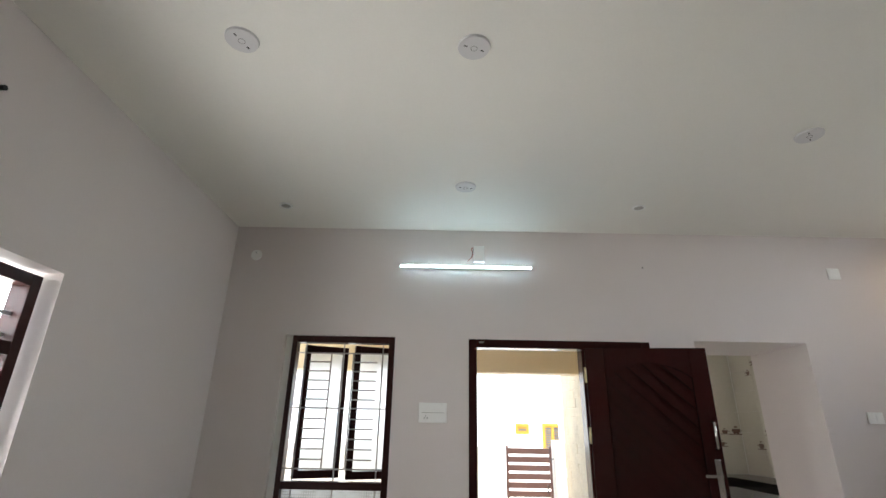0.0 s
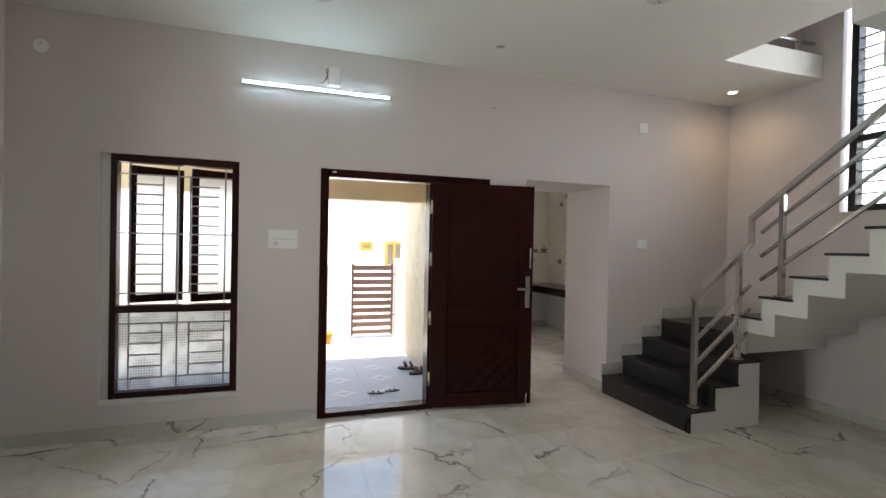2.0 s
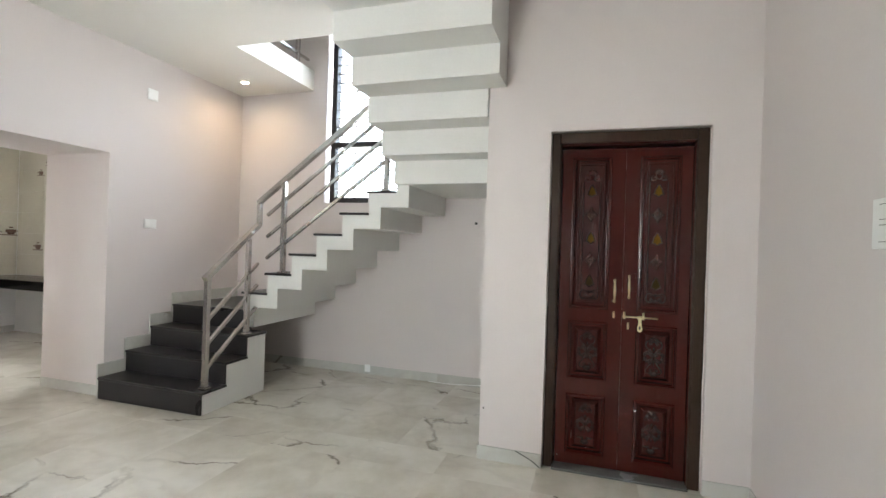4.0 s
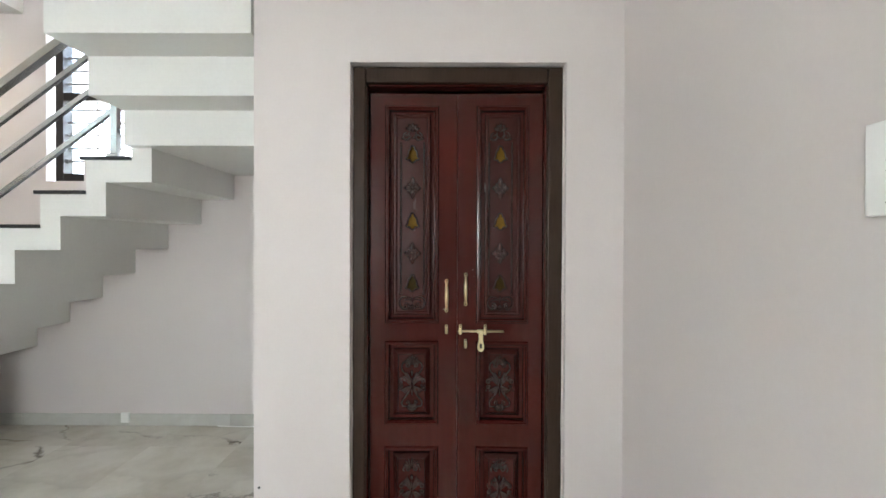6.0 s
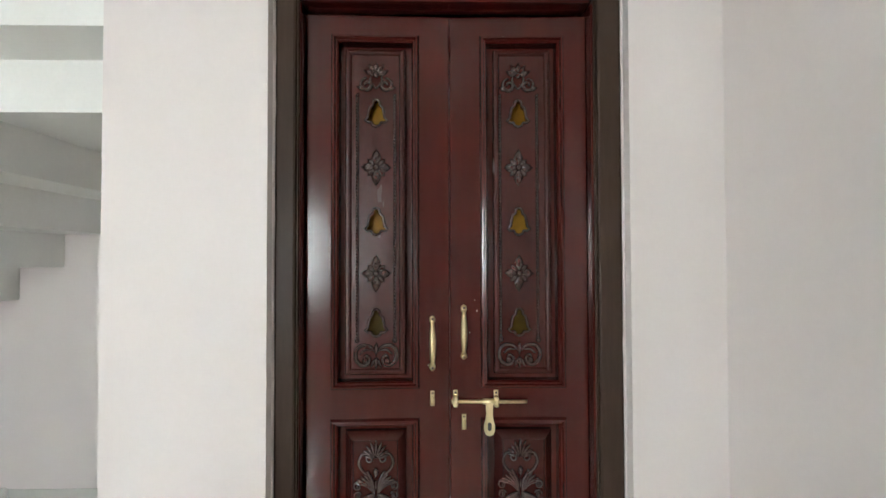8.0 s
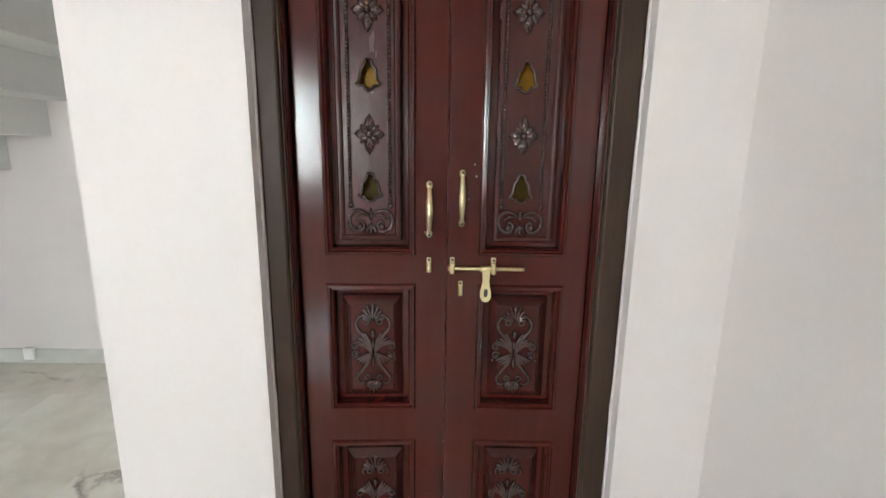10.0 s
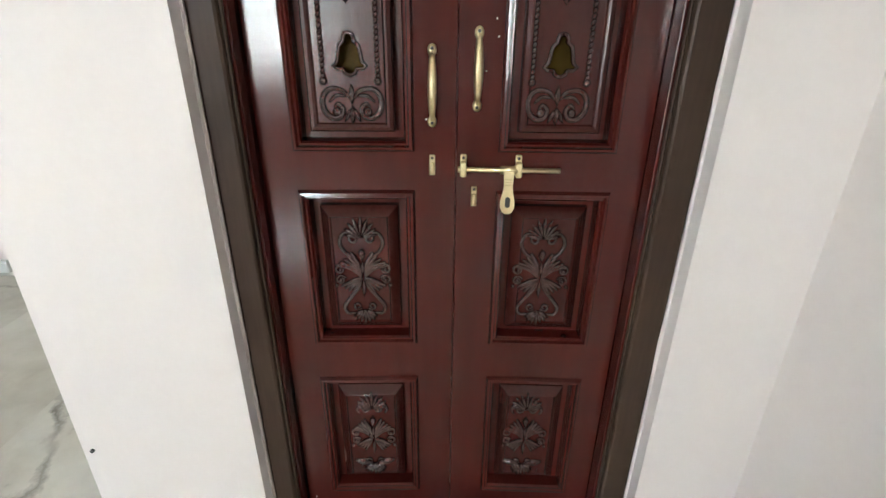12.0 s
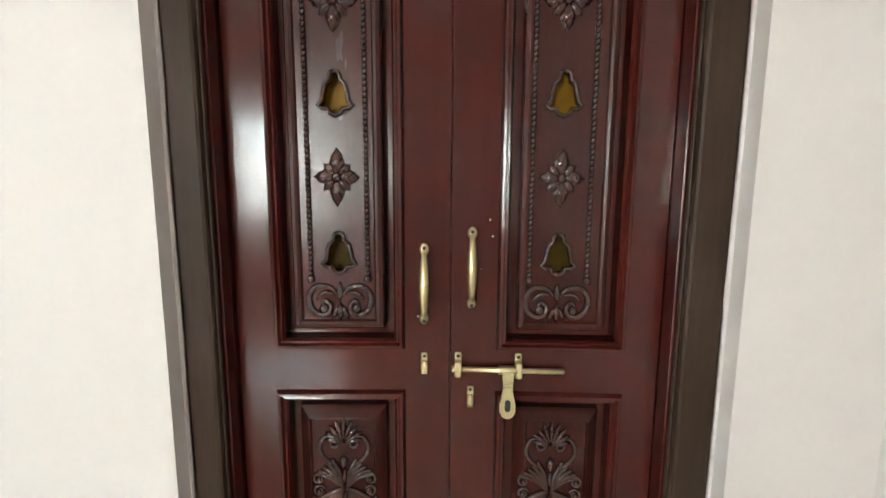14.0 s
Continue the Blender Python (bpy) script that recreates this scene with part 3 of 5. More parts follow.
def main_door():
    x0, x1, z0, z1 = DOOR
    root = tagged(new("door_front"), "dark polished rosewood front door frame with a side panel", "door", kind="structure")
    y0, y1 = YN - 0.008, YN + 0.13
    f = 0.07
    part("jamb", box(x0, x0 + f, y0, y1, 0, z1, 0.005), WOOD_DARK, root)
    part("jamb", box(1.375, 1.445, y0, y1, 0, z1 - f, 0.005), WOOD_DARK, root)
    part("jamb", box(x1 - f, x1, y0, y1, 0, z1, 0.005), WOOD_DARK, root)
    part("head", box(x0 + f, x1 - f, y0, y1, z1 - f, z1, 0.005), WOOD_DARK, root)
    part("threshold", box(x0 + f, 1.375, y0, y1, 0.0, 0.045, 0.004), WOOD_DARK, root)
    part("side_panel", box(1.445, x1 - f, y0 + 0.03, y0 + 0.07, 0, z1 - f, 0.003), WOOD_DARK, root)
    part("top_catch", box(x0 + 0.09, x0 + 0.13, y0 - 0.006, y0 - 0.001, z1 - 0.035, z1 - 0.02, 0.002), STEEL, root, "small steel catch plate")
    # the leaf, swung right round against the wall
    leaf = thing("door_leaf", "open dark rosewood door leaf carved with diagonal grooves", "door", m=pose(1.388, YN - 0.03, 0.03, 0, 0, -7.5))
    w, h, t = 0.965, 2.03, 0.04
    part("panel_board", box(0, w, -t + 0.022, -0.004, 0, h, 0.002), WOOD_DARK, leaf)
    xa, xb = 0.155, w - 0.135
    for a in ((0, xa, 0, h), (xb, w, 0, h)):
        part("stile", box(a[0], a[1], -t, -0.0045, a[2], a[3], 0.003), WOOD_DARK, leaf)
    for za, zb in ((0, 0.125), (0.735, 0.90)):
        part("door_rail", box(xa, xb, -t, -0.0045, za, zb, 0.003), WOOD_DARK, leaf)
    n = 16
    arch = [(xa + (xb - xa) * i / n, 1.79 + 0.12 * math.sin(math.pi * i / n) ** 0.8) for i in range(n + 1)]
    part("arched_rail", prism(bmesh.new(), arch + [(xb, h), (xa, h)], "y", -t, -0.0045), WOOD_DARK, leaf, "arched head rail")
    for field, lean in (([(xa, 0.90), (xb, 0.90), *arch[::-1]], -1), ([(xa, 0.125), (xb, 0.125), (xb, 0.735), (xa, 0.735)], 1)):
        cx, cz = (xa + xb) / 2, sum(p[1] for p in field) / len(field)
        inner = [(cx + (x - cx) * 0.965, cz + (z - cz) * 0.965) for x, z in field]
        for i in range(-9, 10):
            c = 0.138 * i
            strip = [(cx + u, cz + lean * u * 0.95 + c + v) for u, v in ((-1, -0.044), (1, -0.044), (1, 0.044), (-1, 0.044))]
            poly = clip(strip, inner)
            if len(poly) > 2:
                bm = prism(bmesh.new(), poly, "y", -t - 0.007, -t + 0.0225)
                bmesh.ops.recalc_face_normals(bm, faces=bm.faces[:])
                bmesh.ops.bevel(bm, geom=[e for e in bm.edges if all(v.co.y < -t for v in e.verts)], offset=0.011, segments=2, affect="EDGES", clamp_overlap=True)
                part("batten", bm, WOOD_DARK, leaf)
    # lock plate with lever, pull handle, tower bolt and hinges
    lock = part("lock_plate", box(w - 0.075, w - 0.03, -t - 0.008, -t, 0.90, 1.19, 0.006, 2), STEEL, leaf, "brushed steel lock plate")
    part("lever", bar(bmesh.new(), (w - 0.05, -t - 0.045, 1.075), (w - 0.17, -t - 0.045, 1.075), 0.018, 0.02), STEEL, lock)
    part("lever_neck", cyl(bmesh.new(), (w - 0.052, -t - 0.005, 1.075), (w - 0.052, -t - 0.05, 1.075), 0.012), STEEL, lock, smooth=True)
    part("pull_handle", tube(bmesh.new(), [(w - 0.045, -t - 0.004, 1.26), (w - 0.047, -t - 0.045, 1.275), (w - 0.052, -t - 0.055, 1.36), (w - 0.047, -t - 0.045, 1.445), (w - 0.045, -t - 0.004, 1.46)], 0.012, 8), STEEL, leaf, "steel pull handle", smooth=True)
    part("tower_bolt", cyl(bmesh.new(), (w - 0.06, -t - 0.014, -0.028), (w - 0.05, -t - 0.014, 0.1), 0.008), STEEL, leaf, "steel door stop bolt", smooth=True)
    for z in (0.2, 0.75, 1.28, 1.75):
        part("hinge", cyl(bmesh.new(), (-0.006, -t + 0.004, z), (-0.006, -t + 0.004, z + 0.12), 0.009), BRASS, leaf, "brass butt hinge", smooth=True)


main_door()


def pooja_door():
    y0, y1, z0, z1 = POOJA
    root = thing("pooja_door", "closed carved dark red-brown polished wooden double door", "door")
    xf, m = XP + 0.038, 0.005
    ia, ib = y0 + 0.070, y1 - 0.060
    # a front board, a small quirk and a polished rebate behind it on each side and over the head
    for u0, u1, s in ((ib, y1 - m, -1), (y0 + m, ia, 1)):
        jamb = part("frame_jamb", box(xf, xf + 0.107, u0, u1, 0, z1 - m, 0.007, 2), WOOD_FRAME, root, "dark brown painted frame")
        e = u0 if s < 0 else u1
        lo, hi = sorted((e, e + s * 0.005))
        part("bead", box(xf + 0.010, xf + 0.020, lo, hi, 0.016, z1 - 0.083, 0.002, 2), WOOD_FRAME, jamb)
        lo, hi = sorted((e, e + s * 0.008))
        part("rebate", box(xf + 0.024, xf + 0.1, lo, hi, 0.016, z1 - 0.085, 0.002), WOOD_POOJA, jamb, "red-brown polished rebate")
    part("frame_head", box(xf, xf + 0.107, ia, ib, z1 - 0.074, z1 - m, 0.007, 2), WOOD_FRAME, root, "dark brown painted frame")
    part("head_rebate", box(xf + 0.024, xf + 0.1, ia + 0.009, ib - 0.009, z1 - 0.082, z1 - 0.0745, 0.002), WOOD_POOJA, root, "red-brown polished rebate")
    part("threshold", box(XP + 0.004, XP + 0.2, ia, ib, 0.0, 0.014, 0.003), GRANITE_GREY, root, "grey granite threshold")
    for sgn in (1, -1):
        pooja_leaf(root, sgn)
    # uneven edge of wall paint lapped over the frame
    for side, out in ((y1 - m, -1), (y0 + m, 1)):
        bm = bmesh.new()
        n = 90
        va, vb = [], []
        for i in range(n + 1):
            z = 0.05 + (z1 - 0.07) * i / n
            wv = 0.0035 * (noise.noise((side * 9, z * 7, 0)) + 0.6 * noise.noise((side * 5, z * 31, 3)) + 0.25)
            va.append(bm.verts.new((xf - 0.0012, side - out * (m - 0.0002), z)))
            vb.append(bm.verts.new((xf - 0.0012, side + out * max(0.0005, wv), z)))
        for i in range(n):
            bm.faces.new((va[i], vb[i], vb[i + 1], va[i + 1]))
        r = bmesh.ops.extrude_face_region(bm, geom=bm.faces[:])
        bmesh.ops.translate(bm, verts=[v for v in r["geom"] if isinstance(v, bmesh.types.BMVert)], vec=(0.004, 0, 0))
        part("paint_edge", bm, WALL, root, "ragged edge of wall paint on the frame")
    return root


LEAF_X = 3.474
LEAF_TOP = 2.075
PANELS = ((1.036, 2.022), (0.575, 0.956), (0.086, 0.477))
MOULD = ((0.0, 0.0), (0.002, -0.004), (0.005, -0.009), (0.010, -0.010), (0.013, -0.003), (0.017, -0.004), (0.0205, 0.002), (0.0225, 0.033), (0.038, 0.034))
FIELD_TALL = ((0.038, 0.034), (0.039, 0.006), (0.041, 0.003), (0.048, 0.0), (0.053, 0.002), (0.056, 0.006))
FIELD_LOW = ((0.038, 0.034), (0.039, 0.018), (0.058, 0.001), (0.060, 0.0), (0.063, 0.005))


def rings(bm, y0, y1, z0, z1, profile, close, holes=()):
    """Mitred moulding: a rectangle stepped inwards through (inset, depth) pairs; holes pierce the field."""
    last = None
    for o, d in profile:
        r = [bm.verts.new((LEAF_X + d, y, z)) for y, z in ((y0 + o, z0 + o), (y1 - o, z0 + o), (y1 - o, z1 - o), (y0 + o, z1 - o))]
        if last:
            for j in range(4):
                bm.faces.new((last[j], last[(j + 1) % 4], r[(j + 1) % 4], r[j]))
        last = r
    if close and not holes:
        bm.faces.new(last)
    if close and holes:
        es = [bm.edges.get((last[j], last[(j + 1) % 4])) for j in range(4)]
        x = last[0].co.x
        for outline in holes:
            va = [bm.verts.new((x, *p)) for p in outline]
            vb = [bm.verts.new((x + 0.024, *p)) for p in outline]
            n = len(va)
            for j in range(n):
                bm.faces.new((va[j], va[(j + 1) % n], vb[(j + 1) % n], vb[j]))
                es.append(bm.edges.get((va[j], va[(j + 1) % n])))
        bmesh.ops.triangle_fill(bm, use_beauty=True, edges=es)
    return bm


def spiral(cy, cz, r0, r1, a0, a1, n=22, x=0.0):
    pts = []
    for i in range(n + 1):
        u = i / n
        a, r = radians(a0 + (a1 - a0) * u), r0 + (r1 - r0) * u
        pts.append((x, cy + r * math.cos(a), cz + r * math.sin(a)))
    return pts


def curve(points, n=6, x=0.0):
    """A smooth line through (y, z) points."""
    out = []
    p = [points[0], *points, points[-1]]
    for i in range(1, len(p) - 2):
        for k in range(n):
            t = k / n
            out.append(tuple(0.5 * (2 * p[i][c] + (p[i + 1][c] - p[i - 1][c]) * t + (2 * p[i - 1][c] - 5 * p[i][c] + 4 * p[i + 1][c] - p[i + 2][c]) * t * t
                                    + (3 * p[i][c] - p[i - 1][c] - 3 * p[i + 1][c] + p[i + 2][c]) * t ** 3) for c in (0, 1)))
    out.append(points[-1])
    return [(x, y, z) for y, z in out]


def swell(u):
    return 0.35 + 0.65 * math.sin(math.pi * (0.12 + 0.8 * u))


def petal(bm, cy, cz, length, width, angle, thick=0.006, x=0.0):
    """A leaf-shaped boss from the centre outwards, ridged along its middle."""
    a = radians(angle)
    d, s = Vector((0, math.cos(a), math.sin(a))), Vector((0, -math.sin(a), math.cos(a)))
    c = Vector((x, cy, cz))
    steps = ((0.0, 0.12), (0.25, 0.75), (0.5, 1.0), (0.75, 0.72), (1.0, 0.02))
    left, mid, right = [], [], []
    for u, w in steps:
        p = c + d * length * u
        left.append(bm.verts.new(p + s * width * w / 2 + Vector((0.001, 0, 0))))
        right.append(bm.verts.new(p - s * width * w / 2 + Vector((0.001, 0, 0))))
        mid.append(bm.verts.new(p - Vector((1.5 * thick * (0.5 + 0.5 * w), 0, 0))))
    for i in range(len(steps) - 1):
        bm.faces.new((left[i], mid[i], mid[i + 1], left[i + 1]))
        bm.faces.new((mid[i], right[i], right[i + 1], mid[i + 1]))


def flower(cy, cz):
    bm = bmesh.new()
    for k in range(4):
        petal(bm, cy, cz, 0.052 if k % 2 else 0.041, 0.030, 90 * k, 0.007)
        petal(bm, cy, cz, 0.034, 0.022, 90 * k + 45, 0.005)
        for off in (-22, 22):
            petal(bm, cy + 0.012 * math.cos(radians(90 * k)), cz + 0.012 * math.sin(radians(90 * k)), 0.024, 0.012, 90 * k + off, 0.006)
    ball(bm, (-0.004, cy, cz), 0.009, 0.7, 1, 1, 10)
    return bm


BELL = ((0.0, 0.038), (0.007, 0.036), (0.010, 0.029), (0.009, 0.024), (0.018, 0.016), (0.021, 0.002), (0.023, -0.012), (0.031, -0.020), (0.024, -0.025), (0.013, -0.025), (0.010, -0.033), (0.0, -0.037))


def bell_outline(cy, cz, k=1.0):
    right = [(cy + y * k, cz + z * k) for y, z in BELL]
    return right + [(2 * cy - y, z) for y, z in right[-2:0:-1]]


def bell_rim(cy, cz):
    bm = bmesh.new()
    o = bell_outline(cy, cz)
    pts = [(-0.001, y, z) for y, z in o + o[:2]]
    return tube(bm, pts, 0.0042, 6)


def rope(cy, z0, z1):
    """A twisted cord of slanting beads."""
    bm = bmesh.new()
    n = int((z1 - z0) / 0.0095)
    turn = Matrix.Rotation(radians(35), 4, "X")
    for i in range(n):
        ball(bm, (-0.0015, cy, z0 + (z1 - z0) * (i + 0.5) / n), 0.0058, 0.7, 0.78, 1.15, 6, turn)
    ball(bm, (-0.003, cy, z0 - 0.004), 0.008, 0.8, 1, 1, 8)
    return bm


def scroll(cy, cz, up=1):
    """The pair of volutes with a bud between them at the foot (or head) of a tall panel."""
    bm = bmesh.new()
    for s in (1, -1):
        a = curve([(cy + s * 0.004, cz + up * 0.012), (cy + s * 0.018, cz + up * 0.026), (cy + s * 0.042, cz + up * 0.028), (cy + s * 0.056, cz + up * 0.012), (cy + s * 0.054, cz - up * 0.012),
                   (cy + s * 0.038, cz - up * 0.026), (cy + s * 0.022, cz - up * 0.022), (cy + s * 0.018, cz - up * 0.008), (cy + s * 0.028, cz + up * 0.001), (cy + s * 0.034, cz - up * 0.008)])
        tube(bm, a, 0.0064, 6, swell)
        b = curve([(cy + s * 0.012, cz + up * 0.015), (cy + s * 0.03, cz + up * 0.016), (cy + s * 0.044, cz + up * 0.004)])
        tube(bm, b, 0.004, 6, swell)
        ball(bm, (-0.002, cy + s * 0.03, cz - up * 0.014), 0.009, 0.5, 1, 1, 8)
        petal(bm, cy, cz - up * 0.004, 0.034, 0.012, (-90 - s * 28) if up > 0 else (90 + s * 28), 0.006)
    petal(bm, cy, cz, 0.038, 0.014, 90 if up > 0 else -90, 0.007)
    petal(bm, cy, cz - up * 0.002, 0.036, 0.014, -90 if up > 0 else 90, 0.007)
    ball(bm, (-0.003, cy, cz - up * 0.016), 0.008, 0.7, 1, 1.3, 8)
    return bm


def crest(cy, cz):
    """The trefoil of curls at the head of a tall panel."""
    bm = bmesh.new()
    for k in (90, 55, 125, 20, 160):
        petal(bm, cy, cz + 0.012, 0.036, 0.02, k, 0.007)
    for s in (1, -1):
        tube(bm, spiral(cy + s * 0.026, cz - 0.016, 0.020, 0.004, 90, 90 - s * 480), 0.0058, 6, swell)
        tube(bm, curve([(cy, cz - 0.026), (cy + s * 0.016, cz - 0.006), (cy + s * 0.012, cz + 0.016)]), 0.0042, 6, swell)
        petal(bm, cy + s * 0.03, cz - 0.03, 0.026, 0.014, 90 - s * 70, 0.006)
    ball(bm, (-0.003, cy, cz + 0.012), 0.009, 0.6, 1, 1, 10)
    return bm


def acanthus(cy, cz, h, w, loose=False):
    """The tall spray carved on the short panels: a shell, a heart of volutes, feathered side leaves and a foot; loose: no stems between."""
    bm = bmesh.new()
    k, m = h / 0.27, w / 0.13

    def P(y, z):
        return (cy + y * m, cz + z * k)

    def vine(points, r):
        tube(bm, curve([P(*p) for p in points]), r, 6, swell)
    # shell at the head, ribbed
    for a in range(10, 171, 20):
        petal(bm, *P(0, 0.086), (0.049 - 0.012 * abs(a - 90) / 80) * k, 0.0125, a, 0.006)
    # foot, a smaller shell turned down
    for a in range(-150, -29, 20):
        petal(bm, *P(0, -0.096), (0.042 - 0.010 * abs(a + 90) / 60) * k, 0.0125, a, 0.006)
    for s in (1, -1):
        tube(bm, spiral(*P(s * 0.017, 0.082), 0.012, 0.0025, 90 + s * 60, 90 - s * 430), 0.0038, 6, swell)
        if not loose:
            vine([(s * 0.008, 0.094), (s * 0.036, 0.096), (s * 0.047, 0.074), (s * 0.038, 0.052), (s * 0.016, 0.034), (s * 0.004, 0.012)], 0.0046)
            vine([(s * 0.003, -0.012), (s * 0.010, -0.036), (s * 0.032, -0.064), (s * 0.046, -0.086), (s * 0.040, -0.104), (s * 0.022, -0.104)], 0.0050)
        else:
            vine([(s * 0.004, 0.094), (s * 0.030, 0.098), (s * 0.042, 0.082), (s * 0.036, 0.070)], 0.0046)
            petal(bm, *P(s * 0.008, -0.092), 0.044 * k, 0.013, 90 - s * 78, 0.007)
        tube(bm, spiral(*P(s * 0.016, -0.086), 0.010, 0.0025, -90 - s * 60, -90 + s * 400), 0.0036, 6, swell)
        # feathered leaves, upper and lower, each a fan of strokes that bend outwards
        for i in range(5):
            e = (0.024 + 0.009 * i, 0.050 - 0.008 * i)
            vine([(s * 0.003, 0.0 - 0.003 * i), (s * e[0] * 0.45, e[1] * 0.42 + 0.004), (s * e[0], e[1])], 0.0062 - 0.0003 * i)
        for i in range(4):
            e = (0.050 - 0.008 * i, -0.034 - 0.006 * i)
            vine([(s * 0.003, -0.012 - 0.002 * i), (s * e[0] * 0.5, e[1] * 0.48 - 0.004), (s * e[0], e[1])], 0.0058 - 0.0003 * i)
        for z, r in ((0.009, 0.013), (-0.017, 0.0115)):
            tube(bm, spiral(*P(s * 0.050, z), r, 0.003, 90 + s * 80, 90 - s * 420), 0.0040, 6, swell)
            ball(bm, (-0.003, *P(s * 0.050, z)), 0.0045, 0.8, 1, 1, 8)
        ball(bm, (-0.003, *P(s * 0.060, -0.030)), 0.005, 0.7, 1, 1, 8)
    petal(bm, *P(0, 0.030), 0.030 * k, 0.016, 90, 0.007)
    ball(bm, (-0.004, *P(0, 0.052)), 0.0075, 0.8, 1, 1, 10)
    petal(bm, *P(0, -0.004), 0.032 * k, 0.012, 90, 0.006)
    petal(bm, *P(0, -0.02), 0.040 * k, 0.011, -90, 0.006)
    ball(bm, (-0.003, *P(0, -0.098)), 0.006, 0.8, 1, 1, 8)
    return bm


# darker copy of the amber: dimness behind the lowest bells put into the colour
AMBER_SHADED = varied("shaded_amber_glass", (0.05, 0.03, 0.0035), 0.5, spec=0.06, big=6, small=40, amount=0.4, bump=0.02)
AMBER = varied("amber_glass", (0.18, 0.09, 0.005), 0.4, spec=0.1, big=6, small=40, amount=0.25, bump=0.02)
BORE = varied("dark_bore", (0.012, 0.006, 0.004), 0.5)


# the leaves give a little where they meet
LEAF_TURN = {s: Matrix.Translation((LEAF_X, h, 0)) @ Matrix.Rotation(radians(1.7 * s), 4, "Z") @ Matrix.Translation((-LEAF_X, -h, 0)) for s, h in ((1, 0.362), (-1, -0.418))}


def pooja_leaf(root, sgn):
    """One leaf; its face looks towards -x."""
    a, b = (-0.0295, 0.364) if sgn > 0 else (-0.412, -0.0301)
    pa, pb = (0.054, 0.298) if sgn > 0 else (-0.352, -0.115)
    cy = 0.174 if sgn > 0 else -0.224
    x0, x1 = LEAF_X, LEAF_X + 0.036
    leaf = part("leaf", box(x1, x1 + 0.005, a + 0.01, b - 0.01, 0.02, LEAF_TOP - 0.005), WOOD_POOJA, root)
    leaf.matrix_basis = LEAF_TURN[sgn]
    for u, w in ((a, pa), (pb, b)):
        part("stile", box(x0, x1 - 0.007, u, w, 0.017, LEAF_TOP), WOOD_POOJA, leaf)
    zs = [0.017] + [v for p in sorted(PANELS) for v in p] + [LEAF_TOP]
    for u, w in zip(zs[::2], zs[1::2]):
        part("door_rail", box(x0, x1 - 0.007, pa, pb, u, w), WOOD_POOJA, leaf)
    for i, (z0, z1) in enumerate(PANELS):
        part("moulding", rings(bmesh.new(), pa, pb, z0, z1, MOULD, False), WOOD_POOJA, leaf)
        part("raised_panel", rings(bmesh.new(), pa, pb, z0, z1, FIELD_LOW if i else FIELD_TALL, True, () if i else [bell_outline(cy, z) for z in (1.802, 1.498, 1.217)]), WOOD_CARVED, leaf)
    fx = LEAF_X + 0.006

    def carve(name, bm, label="", mat=None, dx=0.0):
        bmesh.ops.scale(bm, verts=bm.verts[:], vec=(1.45, 1, 1))
        bmesh.ops.translate(bm, verts=bm.verts[:], vec=(fx + dx, 0, 0))
        return part(name, bm, mat or WOOD_RELIEF, leaf, label, smooth=True)
    carve("carved_crest", crest(cy, 1.898))
    for z in (1.650, 1.354):
        carve("carved_flower", flower(cy, z))
    # the lowest bell takes the amber with shade in its colour
    for z, label in ((1.802, "amber glass"), (1.498, "amber glass"), (1.217, "shade-coloured amber glass")):
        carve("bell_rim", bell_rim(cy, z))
        part("bell_glass", prism(bmesh.new(), bell_outline(cy, z, 1.1), "x", fx + 0.0242, fx + 0.0272), AMBER_SHADED if z < 1.3 else AMBER, leaf, label + " bell inlay")
    carve("carved_scroll", scroll(cy, 1.127))
    for s in (1, -1):
        carve("carved_rope", rope(cy + s * 0.052, 1.174, 1.857))
    carve("carved_spray", acanthus(cy, 0.763, 0.27, 0.13), dx=-0.003)
    carve("carved_spray", acanthus(cy, 0.285, 0.285, 0.118, True), dx=-0.003)


def pull(root, cy, z0, z1):
    """A brass bow handle on two screw lugs."""
    h = part("pull_handle", bmesh.new(), BRASS, root, "satin brass bow pull handle", smooth=True)
    x = LEAF_X
    bm = bmesh.new()
    n = 14
    pts = []
    for i in range(n + 1):
        u = i / n
        pts.append((x - 0.012 - 0.018 * math.sin(math.pi * u) ** 0.6, cy, z0 + 0.016 + (z1 - z0 - 0.032) * u))
    tube(bm, pts, 0.0078, 8, lambda u: 0.62 + 0.5 * math.sin(math.pi * u))
    for z in (z0 + 0.009, z1 - 0.009):
        ball(bm, (x - 0.005, cy, z), 0.0105, 0.6, 0.85, 1.15, 10)
    for z in (z0 + 0.016, z1 - 0.016):
        cyl(bm, (x, cy, z), (x - 0.016, cy, z), 0.0062, 8)
    bm.to_mesh(h.data)
    bm.free()
    h.data.shade_smooth()
    for z in (z0 + 0.006, z1 - 0.006):
        part("screw", ball(bmesh.new(), (x - 0.011, cy, z), 0.0035, 0.5, 1, 1, 8), DARK, h)
    h.matrix_basis = LEAF_TURN[1 if cy > -0.03 else -1]


def eye_plate(parent, name, cy, z0, z1, w, label=""):
    bm = box(LEAF_X - 0.003, LEAF_X, cy - w / 2, cy + w / 2, z0, z1, 0.0012)
    ball(bm, (LEAF_X - 0.004, cy, (z0 + z1) / 2 - 0.006), 0.009, 0.9, 0.75, 1.5, 10)
    p = part(name, bm, BRASS, parent, label)
    part("screw", ball(bmesh.new(), (LEAF_X - 0.0045, cy, z1 - 0.006), 0.0032, 0.4, 1, 1, 8), DARK, p)
    p.matrix_basis = LEAF_TURN[1 if cy > -0.03 else -1]
    return p


